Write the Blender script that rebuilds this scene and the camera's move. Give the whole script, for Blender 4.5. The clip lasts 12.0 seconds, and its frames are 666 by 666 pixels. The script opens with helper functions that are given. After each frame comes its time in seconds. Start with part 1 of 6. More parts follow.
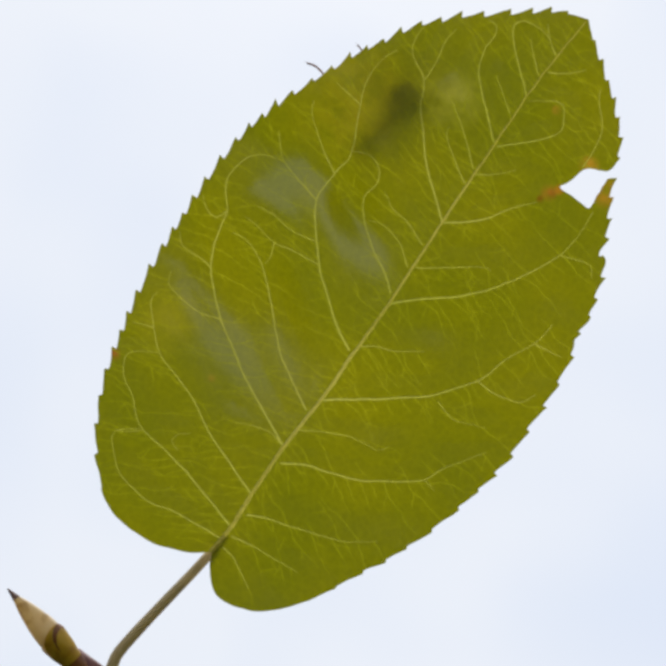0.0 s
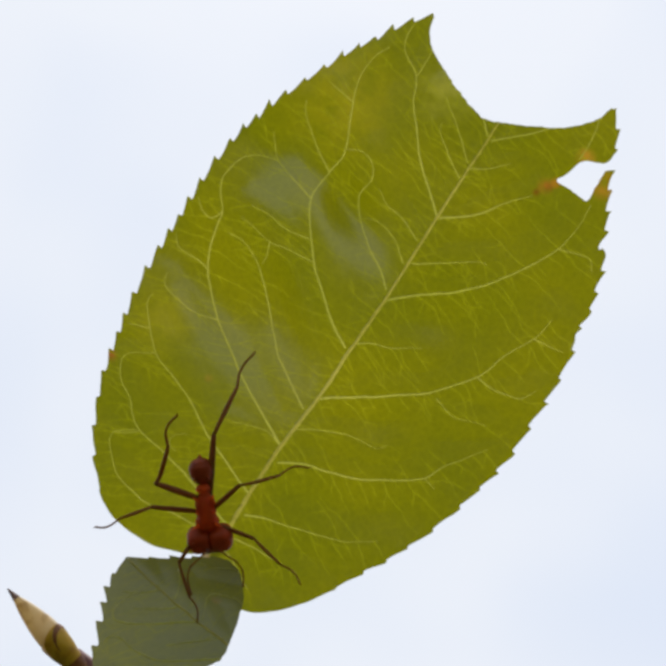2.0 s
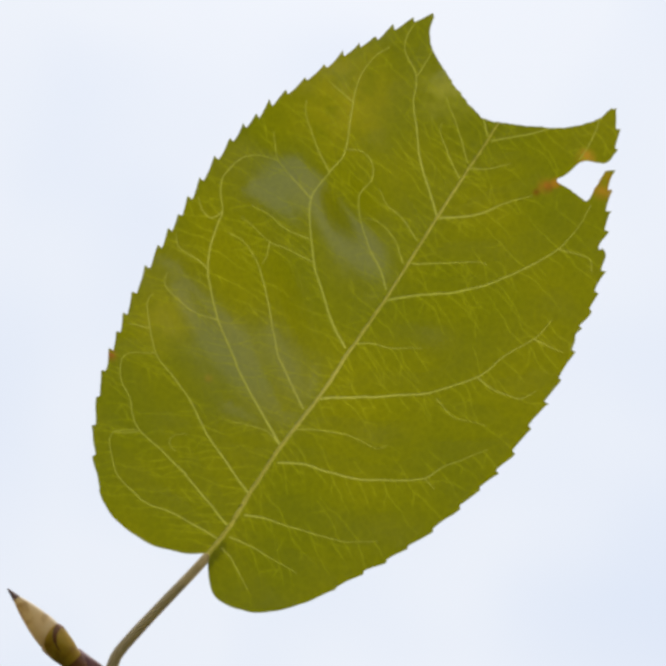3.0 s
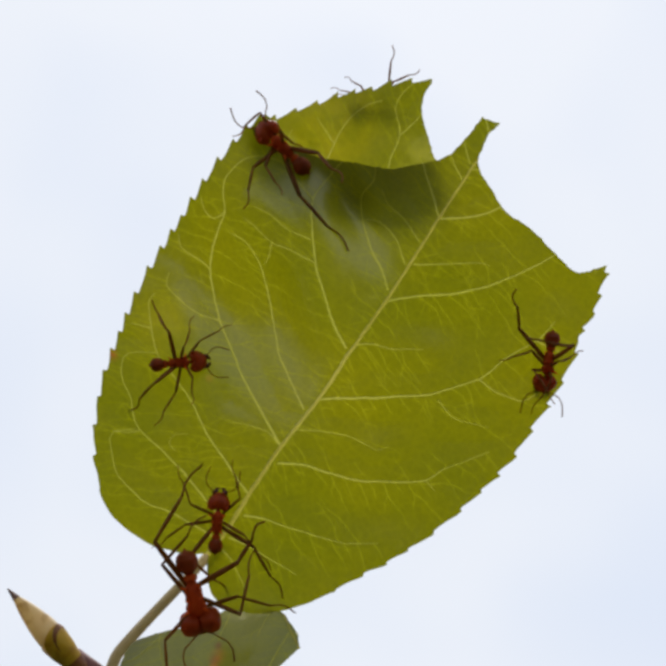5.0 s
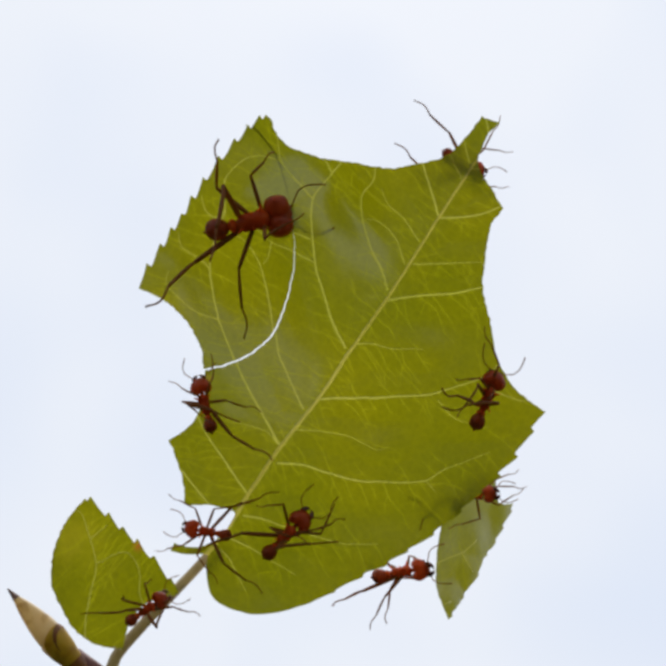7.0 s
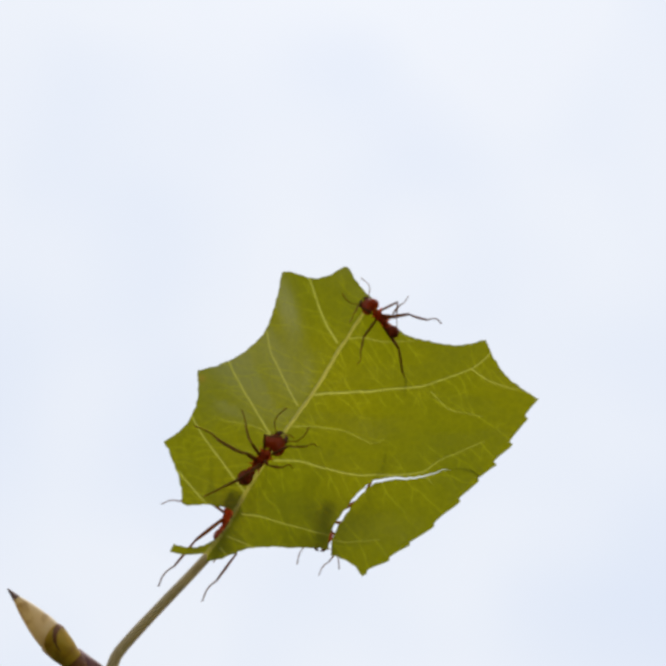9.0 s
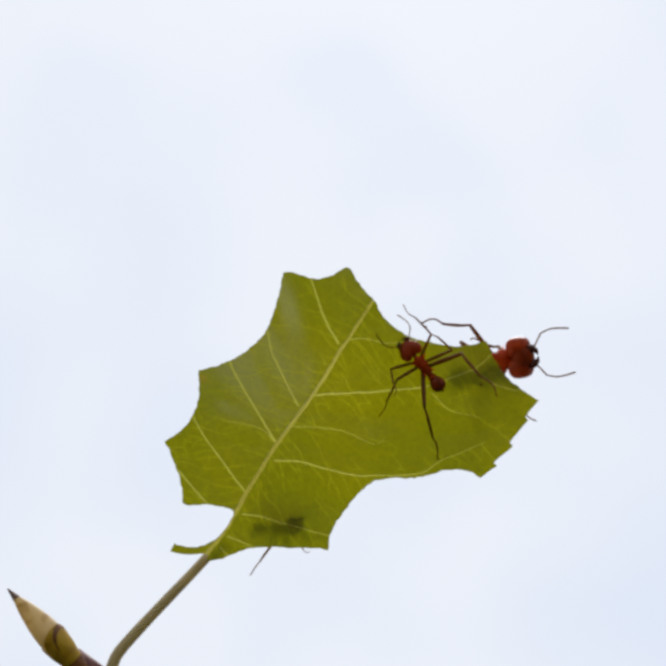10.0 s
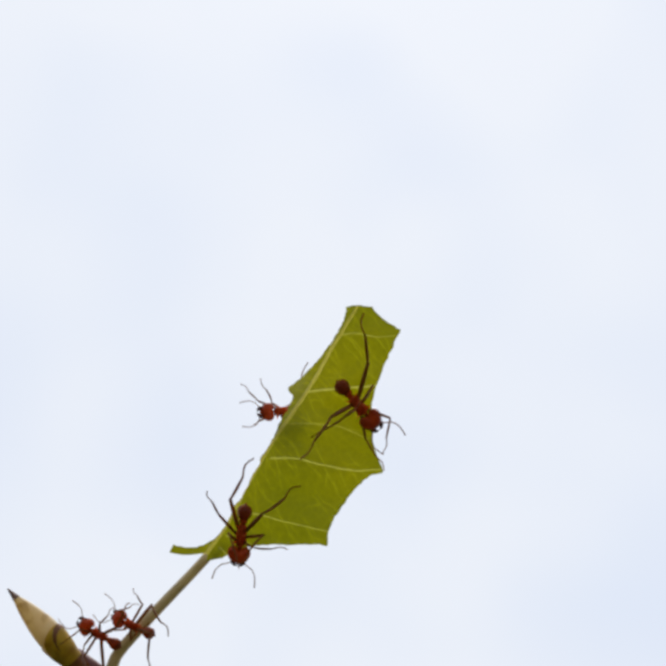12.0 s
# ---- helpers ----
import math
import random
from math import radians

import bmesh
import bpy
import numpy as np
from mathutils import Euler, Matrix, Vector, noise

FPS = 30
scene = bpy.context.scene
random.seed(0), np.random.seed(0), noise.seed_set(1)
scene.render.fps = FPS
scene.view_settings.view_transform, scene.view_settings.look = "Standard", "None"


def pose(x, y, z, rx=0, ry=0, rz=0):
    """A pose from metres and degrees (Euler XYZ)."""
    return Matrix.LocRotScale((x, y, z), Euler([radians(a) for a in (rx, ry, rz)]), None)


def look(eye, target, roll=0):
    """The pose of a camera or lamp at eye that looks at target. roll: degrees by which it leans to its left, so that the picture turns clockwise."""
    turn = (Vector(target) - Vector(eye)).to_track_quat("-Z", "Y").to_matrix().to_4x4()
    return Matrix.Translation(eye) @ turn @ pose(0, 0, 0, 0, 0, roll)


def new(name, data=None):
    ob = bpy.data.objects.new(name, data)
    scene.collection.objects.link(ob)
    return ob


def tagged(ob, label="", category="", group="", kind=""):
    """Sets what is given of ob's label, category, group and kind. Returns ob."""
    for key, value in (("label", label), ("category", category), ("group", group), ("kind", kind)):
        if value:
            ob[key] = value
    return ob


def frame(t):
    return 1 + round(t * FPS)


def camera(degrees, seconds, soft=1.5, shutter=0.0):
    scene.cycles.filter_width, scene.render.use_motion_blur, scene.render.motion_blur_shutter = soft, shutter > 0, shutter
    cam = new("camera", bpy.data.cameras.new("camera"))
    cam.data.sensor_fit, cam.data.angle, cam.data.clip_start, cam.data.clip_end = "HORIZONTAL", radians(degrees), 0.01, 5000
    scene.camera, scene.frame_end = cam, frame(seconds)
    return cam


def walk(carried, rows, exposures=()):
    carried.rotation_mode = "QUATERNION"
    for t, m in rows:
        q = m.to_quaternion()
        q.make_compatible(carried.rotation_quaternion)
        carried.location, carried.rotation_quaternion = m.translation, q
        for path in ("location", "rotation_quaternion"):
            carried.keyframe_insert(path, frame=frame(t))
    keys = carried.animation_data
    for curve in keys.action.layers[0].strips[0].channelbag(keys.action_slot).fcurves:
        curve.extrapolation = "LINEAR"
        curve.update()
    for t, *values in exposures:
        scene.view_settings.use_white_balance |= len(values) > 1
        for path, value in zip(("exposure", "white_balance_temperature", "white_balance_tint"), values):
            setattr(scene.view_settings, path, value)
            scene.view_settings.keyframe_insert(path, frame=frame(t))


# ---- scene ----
MM = 0.001
DIST = 157.2  # millimetres from the lens to the leaf
SECONDS = 12.0
UPWARD = radians(42)  # the lens looks up at the leaf from below
cam = camera(28.0, SECONDS, soft=3.8)
EYE = look((0, 0, 0.6), (0, math.cos(UPWARD), 0.6 + math.sin(UPWARD)))
walk(cam, [(0, EYE), (SECONDS, EYE)])
# the leaf's own plane: x to the right, y up the picture, z towards the lens
STAGE = EYE @ Matrix.Translation((0, 0, -DIST * MM))

# ---- light: a bright overcast sky and a very soft sun behind the cloud ----
SUN_UP, SUN_TURN = 66.0, 4.0
world = bpy.data.worlds.new("overcast_sky")
scene.world = world
world.use_nodes = True
wn, wl = world.node_tree.nodes, world.node_tree.links
wn.clear()
w_out = wn.new("ShaderNodeOutputWorld")
w_bg = wn.new("ShaderNodeBackground")
sky = wn.new("ShaderNodeTexSky")
sky.sky_type, sky.sun_disc = "NISHITA", False
sky.sun_elevation, sky.sun_rotation = radians(SUN_UP), radians(SUN_TURN)
sky.air_density, sky.dust_density = 1.0, 2.0
w_scale = wn.new("ShaderNodeVectorMath")
w_scale.operation = "SCALE"
w_scale.inputs["Scale"].default_value = 0.1
wl.new(sky.outputs["Color"], w_scale.inputs[0])
w_co = wn.new("ShaderNodeTexCoord")
w_noise = wn.new("ShaderNodeTexNoise")
w_noise.inputs["Scale"].default_value, w_noise.inputs["Detail"].default_value = 3.2, 2.0
wl.new(w_co.outputs["Generated"], w_noise.inputs["Vector"])
w_ramp = wn.new("ShaderNodeValToRGB")
w_ramp.color_ramp.elements[0].position, w_ramp.color_ramp.elements[1].position = 0.30, 0.58
w_ramp.color_ramp.elements[0].color = (0.725, 0.800, 0.945, 1)
w_ramp.color_ramp.elements[1].color = (0.850, 0.890, 0.965, 1)
wl.new(w_noise.outputs["Fac"], w_ramp.inputs["Fac"])
w_mix = wn.new("ShaderNodeMix")
w_mix.data_type = "RGBA"
w_mix.inputs["Factor"].default_value = 0.96
wl.new(w_scale.outputs[0], w_mix.inputs["A"])
wl.new(w_ramp.outputs["Color"], w_mix.inputs["B"])
wl.new(w_mix.outputs["Result"], w_bg.inputs["Color"])
w_bg.inputs["Strength"].default_value = 1.0
wl.new(w_bg.outputs[0], w_out.inputs["Surface"])
sun = new("sun", bpy.data.lights.new("sun", "SUN"))
sun.data.energy, sun.data.angle, sun.data.color = 2.4, radians(25), (1.0, 0.97, 0.92)
a, e = radians(SUN_TURN), radians(SUN_UP)
sun_way = Vector((math.sin(a) * math.cos(e), math.cos(a) * math.cos(e), math.sin(e)))
sun.matrix_world = Matrix.Translation((0, 0, 5)) @ sun_way.to_track_quat("Z", "Y").to_matrix().to_4x4()
scene.view_settings.exposure = 0.0


# ---- materials ----
def material(name):
    m = bpy.data.materials.new(name)
    m.use_nodes = True
    n = m.node_tree.nodes
    n.clear()
    return m, n, m.node_tree.links, n.new("ShaderNodeOutputMaterial")


def noise_ramp(n, l, vec, scale, stops, detail=4.0, distort=0.0):
    t = n.new("ShaderNodeTexNoise")
    t.inputs["Scale"].default_value, t.inputs["Detail"].default_value = scale, detail
    t.inputs["Distortion"].default_value = distort
    l.new(vec, t.inputs["Vector"])
    r = n.new("ShaderNodeValToRGB")
    while len(r.color_ramp.elements) < len(stops):
        r.color_ramp.elements.new(0.5)
    for el, (p, c) in zip(r.color_ramp.elements, stops):
        el.position, el.color = p, (*c, 1)
    l.new(t.outputs["Fac"], r.inputs["Fac"])
    return r.outputs["Color"], t.outputs["Fac"]


def mix(n, l, fac, a, b, blend="MIX"):
    m = n.new("ShaderNodeMix")
    m.data_type, m.blend_type = "RGBA", blend
    for key, v in (("Factor", fac), ("A", a), ("B", b)):
        if isinstance(v, (int, float)):
            m.inputs[key].default_value = v
        elif isinstance(v, tuple):
            m.inputs[key].default_value = (*v, 1)
        else:
            l.new(v, m.inputs[key])
    return m.outputs["Result"]


def spot_mask(n, l, vec, place, inner, outer):
    """1 near a place on the leaf, fading to 0 between two radii."""
    flat = n.new("ShaderNodeVectorMath")
    flat.operation = "MULTIPLY"
    flat.inputs[1].default_value = (1, 1, 0)
    l.new(vec, flat.inputs[0])
    d = n.new("ShaderNodeVectorMath")
    d.operation = "DISTANCE"
    l.new(flat.outputs[0], d.inputs[0])
    d.inputs[1].default_value = place
    r = n.new("ShaderNodeMapRange")
    r.inputs["From Min"].default_value, r.inputs["From Max"].default_value = inner, outer
    r.inputs["To Min"].default_value, r.inputs["To Max"].default_value = 1.0, 0.0
    l.new(d.outputs["Value"], r.inputs["Value"])
    return r.outputs["Result"]


def leaf_tissue(name, through_low, through_high, skin, thick, gloss, stains, wax_index=1.62):
    m, n, l, out = material(name)
    co = n.new("ShaderNodeTexCoord").outputs["Object"]
    tint, fac = noise_ramp(n, l, co, 55.0, [(0.35, through_low), (0.65, through_high)], 3.0)
    grain, gfac = noise_ramp(n, l, co, 1500.0, [(0.3, (0.86, 0.86, 0.86)), (0.7, (1.0, 1.0, 1.0))], 3.0)
    tint = mix(n, l, 1.0, tint, grain, "MULTIPLY")
    bent = n.new("ShaderNodeTexNoise")
    bent.inputs["Scale"].default_value = 900.0
    l.new(co, bent.inputs["Vector"])
    push = n.new("ShaderNodeVectorMath")
    push.operation = "MULTIPLY_ADD"
    push.inputs[1].default_value = (0.0006,) * 3
    l.new(bent.outputs["Color"], push.inputs[0])
    l.new(co, push.inputs[2])
    net = n.new("ShaderNodeTexVoronoi")
    net.feature = "DISTANCE_TO_EDGE"
    net.inputs["Scale"].default_value = 1100.0
    l.new(push.outputs[0], net.inputs["Vector"])
    line = n.new("ShaderNodeMapRange")
    line.inputs["From Max"].default_value = 0.16
    line.inputs["To Min"].default_value, line.inputs["To Max"].default_value = 0.55, 0.0
    l.new(net.outputs["Distance"], line.inputs["Value"])
    tint = mix(n, l, line.outputs["Result"], tint, mix(n, l, 1.0, tint, (1.22, 1.2, 1.3), "MULTIPLY"))
    if stains:
        wob = n.new("ShaderNodeTexNoise")
        wob.inputs["Scale"].default_value, wob.inputs["Detail"].default_value = 420.0, 4.0
        l.new(co, wob.inputs["Vector"])
        for place, r0, r1, colour, amount in stains:
            k = spot_mask(n, l, co, place, r0, r1)
            mm = n.new("ShaderNodeMath")
            mm.operation = "MULTIPLY"
            l.new(k, mm.inputs[0])
            sc = n.new("ShaderNodeMapRange")
            sc.inputs["From Min"].default_value, sc.inputs["From Max"].default_value = 0.3, 0.6
            sc.inputs["To Max"].default_value = amount
            l.new(wob.outputs["Fac"], sc.inputs["Value"])
            l.new(sc.outputs["Result"], mm.inputs[1])
            tint = mix(n, l, mm.outputs[0], tint, colour)
    tr = n.new("ShaderNodeBsdfTranslucent")
    l.new(tint, tr.inputs["Color"])
    # light scatters inside the tissue, so what comes through follows the blade as a whole
    plane = n.new("ShaderNodeVectorTransform")
    plane.vector_type, plane.convert_from, plane.convert_to = "NORMAL", "OBJECT", "WORLD"
    plane.inputs[0].default_value = (0, 0, 1)
    local = n.new("ShaderNodeNewGeometry").outputs["Normal"]
    part_way = n.new("ShaderNodeVectorMath")
    part_way.operation = "MULTIPLY_ADD"
    part_way.inputs[1].default_value = (2.4,) * 3
    l.new(local, part_way.inputs[0])
    l.new(plane.outputs[0], part_way.inputs[2])
    even = n.new("ShaderNodeVectorMath")
    even.operation = "NORMALIZE"
    l.new(part_way.outputs[0], even.inputs[0])
    l.new(even.outputs[0], tr.inputs["Normal"])
    df = n.new("ShaderNodeBsdfDiffuse")
    l.new(mix(n, l, 0.5, tint, skin), df.inputs["Color"])
    bump = n.new("ShaderNodeBump")
    bump.inputs["Strength"].default_value, bump.inputs["Distance"].default_value = 0.15, 0.0001
    l.new(gfac, bump.inputs["Height"])
    body = n.new("ShaderNodeMixShader")
    body.inputs["Fac"].default_value = thick
    l.new(tr.outputs[0], body.inputs[1])
    l.new(df.outputs[0], body.inputs[2])
    wax = n.new("ShaderNodeBsdfAnisotropic")
    wax.inputs["Color"].default_value = (1.0, 0.98, 0.86, 1)
    wax.inputs["Roughness"].default_value = gloss
    l.new(bump.outputs["Normal"], wax.inputs["Normal"])
    fr = n.new("ShaderNodeFresnel")
    fr.inputs["IOR"].default_value = wax_index
    l.new(bump.outputs["Normal"], fr.inputs["Normal"])
    sh = n.new("ShaderNodeMixShader")
    l.new(fr.outputs[0], sh.inputs["Fac"])
    l.new(body.outputs[0], sh.inputs[1])
    l.new(wax.outputs[0], sh.inputs[2])
    l.new(sh.outputs[0], out.inputs["Surface"])
    return m


def chitin(name, dark, light, rough, clear, glow=(0.76, 0.24, 0.08, 1)):
    m, n, l, out = material(name)
    co = n.new("ShaderNodeTexCoord").outputs["Object"]
    tint, fac = noise_ramp(n, l, co, 1.6, [(0.3, dark), (0.7, light)], 5.0)
    pr = n.new("ShaderNodeBsdfPrincipled")
    l.new(tint, pr.inputs["Base Color"])
    pr.inputs["Roughness"].default_value = rough
    pr.inputs["Specular IOR Level"].default_value = 0.22
    b = n.new("ShaderNodeBump")
    b.inputs["Strength"].default_value, b.inputs["Distance"].default_value = 0.35, 0.00004
    fine = n.new("ShaderNodeTexNoise")
    fine.inputs["Scale"].default_value = 14.0
    l.new(co, fine.inputs["Vector"])
    l.new(fine.outputs["Fac"], b.inputs["Height"])
    l.new(b.outputs["Normal"], pr.inputs["Normal"])
    tr = n.new("ShaderNodeBsdfTranslucent")
    tr.inputs["Color"].default_value = glow
    sh = n.new("ShaderNodeMixShader")
    sh.inputs["Fac"].default_value = clear
    l.new(pr.outputs[0], sh.inputs[1])
    l.new(tr.outputs[0], sh.inputs[2])
    l.new(sh.outputs[0], out.inputs["Surface"])
    return m


def bark(name, stops, scale, rough, clear=0.25):
    m, n, l, out = material(name)
    co = n.new("ShaderNodeTexCoord").outputs["Object"]
    tint, fac = noise_ramp(n, l, co, scale, stops, 6.0, 0.4)
    pr = n.new("ShaderNodeBsdfPrincipled")
    l.new(tint, pr.inputs["Base Color"])
    pr.inputs["Roughness"].default_value = rough
    b = n.new("ShaderNodeBump")
    b.inputs["Strength"].default_value, b.inputs["Distance"].default_value = 0.5, 0.0001
    l.new(fac, b.inputs["Height"])
    l.new(b.outputs["Normal"], pr.inputs["Normal"])
    tr = n.new("ShaderNodeBsdfTranslucent")
    l.new(tint, tr.inputs["Color"])
    sh = n.new("ShaderNodeMixShader")
    sh.inputs["Fac"].default_value = clear
    l.new(pr.outputs[0], sh.inputs[1])
    l.new(tr.outputs[0], sh.inputs[2])
    l.new(sh.outputs[0], out.inputs["Surface"])
    return m


STAINS = [((0.0262, 0.0166, 0.0), 0.0000, 0.0007, (0.10, 0.012, 0.002), 1.0),
          ((0.0247, 0.0160, 0.0), 0.0000, 0.0006, (0.14, 0.016, 0.002), 1.0),
          ((0.0258, 0.0168, 0.0), 0.0001, 0.0012, (0.34, 0.1, 0.01), 1.0),
          ((0.0271, 0.0172, 0.0), 0.0001, 0.0008, (0.4, 0.12, 0.01), 1.0),
          ((0.0328, 0.0169, 0.0), 0.0005, 0.0020, (0.36, 0.15, 0.01), 0.9),
          ((0.0307, 0.0200, 0.0), 0.0003, 0.0015, (0.5, 0.2, 0.02), 0.8),
          ((-0.0192, 0.0012, 0.0), 0.0010, 0.0045, (0.30, 0.25, 0.01), 0.28),
          ((-0.0258, -0.0025, 0.0), 0.0001, 0.0009, (0.26, 0.07, 0.01), 0.9),
          ((0.0023, 0.0277, 0.0), 0.0005, 0.0085, (0.30, 0.24, 0.003), 0.4),
          ((0.0143, 0.0277, 0.0), 0.0003, 0.0042, (0.36, 0.33, 0.04), 0.45),
          ((-0.0143, -0.0053, 0.0), 0.0001, 0.0006, (0.27, 0.15, 0.01), 0.7),
          ((0.0266, 0.0265, 0.0), 0.0003, 0.0007, (0.4, 0.15, 0.02), 0.6)]
BLADE = leaf_tissue("leaf_blade_green", (0.124, 0.127, 0.0), (0.159, 0.150, 0.0), (0.36, 0.39, 0.12), 0.10, 0.32, STAINS, 1.6)
VEIN = leaf_tissue("leaf_vein_pale", (0.27, 0.27, 0.027), (0.33, 0.315, 0.045), (0.4, 0.42, 0.1), 0.15, 0.45, (), 1.4)
RIB = leaf_tissue("leaf_midrib_tan", (0.27, 0.245, 0.025), (0.33, 0.295, 0.045), (0.34, 0.27, 0.08), 0.2, 0.45, (), 1.45)
FINE = leaf_tissue("leaf_fine_vein", (0.196, 0.199, 0.003), (0.244, 0.234, 0.006), (0.36, 0.39, 0.12), 0.1, 0.42, (), 1.42)
STALK = bark("leaf_stalk_buff", [(0.3, (0.50, 0.40, 0.21)), (0.7, (0.66, 0.54, 0.31))], 400.0, 0.55, 0.38)
SCALE_BROWN = bark("bud_scale_tan", [(0.3, (0.50, 0.33, 0.13)), (0.45, (0.78, 0.60, 0.30)), (0.75, (0.86, 0.70, 0.42))], 500.0, 0.5, 0.5)
SCALE_OCHRE = bark("bud_scale_ochre", [(0.3, (0.48, 0.25, 0.005)), (0.5, (0.66, 0.42, 0.02)), (0.75, (0.76, 0.54, 0.06))], 500.0, 0.45, 0.46)
SCALE_TIP = bark("bud_tip_withered", [(0.3, (0.16, 0.08, 0.06)), (0.7, (0.28, 0.17, 0.13))], 300.0, 0.6)
SCALE_DARK = bark("bud_scale_rim", [(0.3, (0.16, 0.045, 0.006)), (0.7, (0.32, 0.13, 0.02))], 300.0, 0.5)
TWIG = bark("twig_red_brown", [(0.3, (0.12, 0.03, 0.025)), (0.7, (0.24, 0.09, 0.07))], 300.0, 0.6)
SHELL = chitin("ant_shell_red", (0.36, 0.050, 0.007), (0.60, 0.125, 0.015), 0.40, 0.68, (0.92, 0.33, 0.11, 1))
SHELL_DARK = chitin("ant_gaster_dark", (0.15, 0.026, 0.005), (0.30, 0.052, 0.008), 0.38, 0.42)
SHELL_HEAD = chitin("ant_head_red", (0.20, 0.026, 0.006), (0.38, 0.055, 0.009), 0.34, 0.46, (0.80, 0.25, 0.08, 1))
LIMB = chitin("ant_limb_brown", (0.10, 0.042, 0.010), (0.22, 0.086, 0.017), 0.6, 0.48, (0.48, 0.21, 0.04, 1))
JAW = chitin("ant_jaw_dark", (0.04, 0.010, 0.006), (0.09, 0.02, 0.01), 0.3, 0.05)
DARK = chitin("ant_eye_black", (0.008, 0.006, 0.006), (0.02, 0.015, 0.012), 0.2, 0.0)
SOIL = bark("ground_turf", [(0.3, (0.018, 0.028, 0.008)), (0.6, (0.04, 0.055, 0.015)), (0.8, (0.06, 0.045, 0.028))], 9.0, 0.9)


# ---- building helpers ----
def to_object(name, bm, mats, smooth=True):
    me = bpy.data.meshes.new(name)
    bm.to_mesh(me)
    bm.free()
    for mm in mats:
        me.materials.append(mm)
    if smooth:
        me.shade_smooth()
    return me


def part(name, me, parent, label=""):
    ob = new(name, me)
    ob.parent = parent
    if label:
        ob["label"] = label
    return ob


def spline(points, step):
    """A smooth line through the points, sampled about every step."""
    p = [Vector(q) for q in points]
    p = [p[0] * 2 - p[1]] + p + [p[-1] * 2 - p[-2]]
    out = []
    for i in range(1, len(p) - 2):
        a, b, c, d = p[i - 1], p[i], p[i + 1], p[i + 2]
        k = max(1, round((c - b).length / step))
        for j in range(k):
            t = j / k
            out.append(0.5 * (2 * b + (c - a) * t + (2 * a - 5 * b + 4 * c - d) * t * t + (3 * b - a - 3 * c + d) * t ** 3))
    return out + [p[-2]]


def tube(bm, points, radii, sides=8, flat=1.0):
    """A tapered tube along 3D points, closed at both ends."""
    rings, last = [], None
    pts = [Vector(p) for p in points]
    for i, p in enumerate(pts):
        way = (pts[min(i + 1, len(pts) - 1)] - pts[max(i - 1, 0)]).normalized()
        if last is None:
            ref = Vector((0, 0, 1)) if abs(way.z) < 0.9 else Vector((1, 0, 0))
            last = way.cross(ref).normalized()
        u = (last - way * last.dot(way)).normalized()
        last, v = u, way.cross(u)
        ring = [bm.verts.new(p + (u * math.cos(q) + v * math.sin(q) * flat) * radii[i])
                for q in [2 * math.pi * k / sides for k in range(sides)]]
        rings.append(ring)
    for r0, r1 in zip(rings, rings[1:]):
        for k in range(sides):
            bm.faces.new((r0[k], r0[(k + 1) % sides], r1[(k + 1) % sides], r1[k]))
    bm.faces.new(list(reversed(rings[0])))
    bm.faces.new(rings[-1])
    return bm


def blob(bm, centre, radii, u=14, v=10, shape=None):
    m = bmesh.ops.create_uvsphere(bm, u_segments=u, v_segments=v, radius=1.0)
    for w in m["verts"]:
        c = w.co.copy()
        if shape:
            c = shape(c)
        w.co = Vector((c.x * radii[0], c.y * radii[1], c.z * radii[2])) + Vector(centre)
    return bm


# ---- ground far below, out of view ----
gm = bmesh.new()
bmesh.ops.create_grid(gm, x_segments=40, y_segments=40, size=2000)
ground = new("ground", to_object("ground", gm, [SOIL]))
tagged(ground, "dark grassy soil under the plant", "ground", kind="structure")


# ---- the leaf: outline, veins and the cuts, in millimetres on the leaf's plane ----
PIVOT = (-15.30, -28.05)
MARGIN_LEFT = [(-14.40, -25.80), (-17.20, -25.75), (-20.70, -24.90), (-24.20, -22.80), (-26.60, -20.05), (-27.60, -16.30), (-27.90, -12.30), (-27.05, -5.80), (-24.95, -0.05), (-22.95, 4.70), (-20.70, 8.95), (-18.20, 12.95), (-15.45, 17.20), (-12.70, 20.95), (-9.70, 24.30), (-6.70, 26.80), (-3.70, 28.80), (0.80, 31.70), (5.30, 34.10), (9.30, 35.95), (13.80, 37.10), (18.30, 37.50), (22.30, 37.80), (26.30, 37.90), (30.05, 36.95)]
MARGIN_RIGHT = [(-14.30, -25.90), (-14.50, -27.80), (-14.20, -30.05), (-12.95, -31.55), (-10.70, -32.45), (-8.20, -32.80), (-4.70, -32.15), (-1.20, -30.70), (2.30, -28.80), (6.80, -26.40), (11.55, -23.30), (16.80, -18.80), (19.80, -15.80), (22.05, -12.80), (25.80, -7.05), (28.25, -2.30), (28.40, -0.65), (29.75, 1.05), (30.25, 2.10), (31.20, 5.20), (32.00, 8.10), (31.45, 9.30), (32.15, 11.10), (32.45, 13.40), (32.80, 16.95), (33.55, 19.95), (33.80, 22.70), (33.40, 25.70), (32.55, 28.95), (31.30, 32.70), (30.45, 35.20), (30.10, 36.90)]
NOTCH = [(34.80, 21.95), (33.30, 19.95), (32.30, 19.05), (29.70, 19.30), (28.05, 17.95), (26.70, 17.10), (28.30, 16.05), (30.05, 14.70), (31.05, 16.10), (32.05, 17.70), (32.60, 18.20), (35.30, 18.20)]


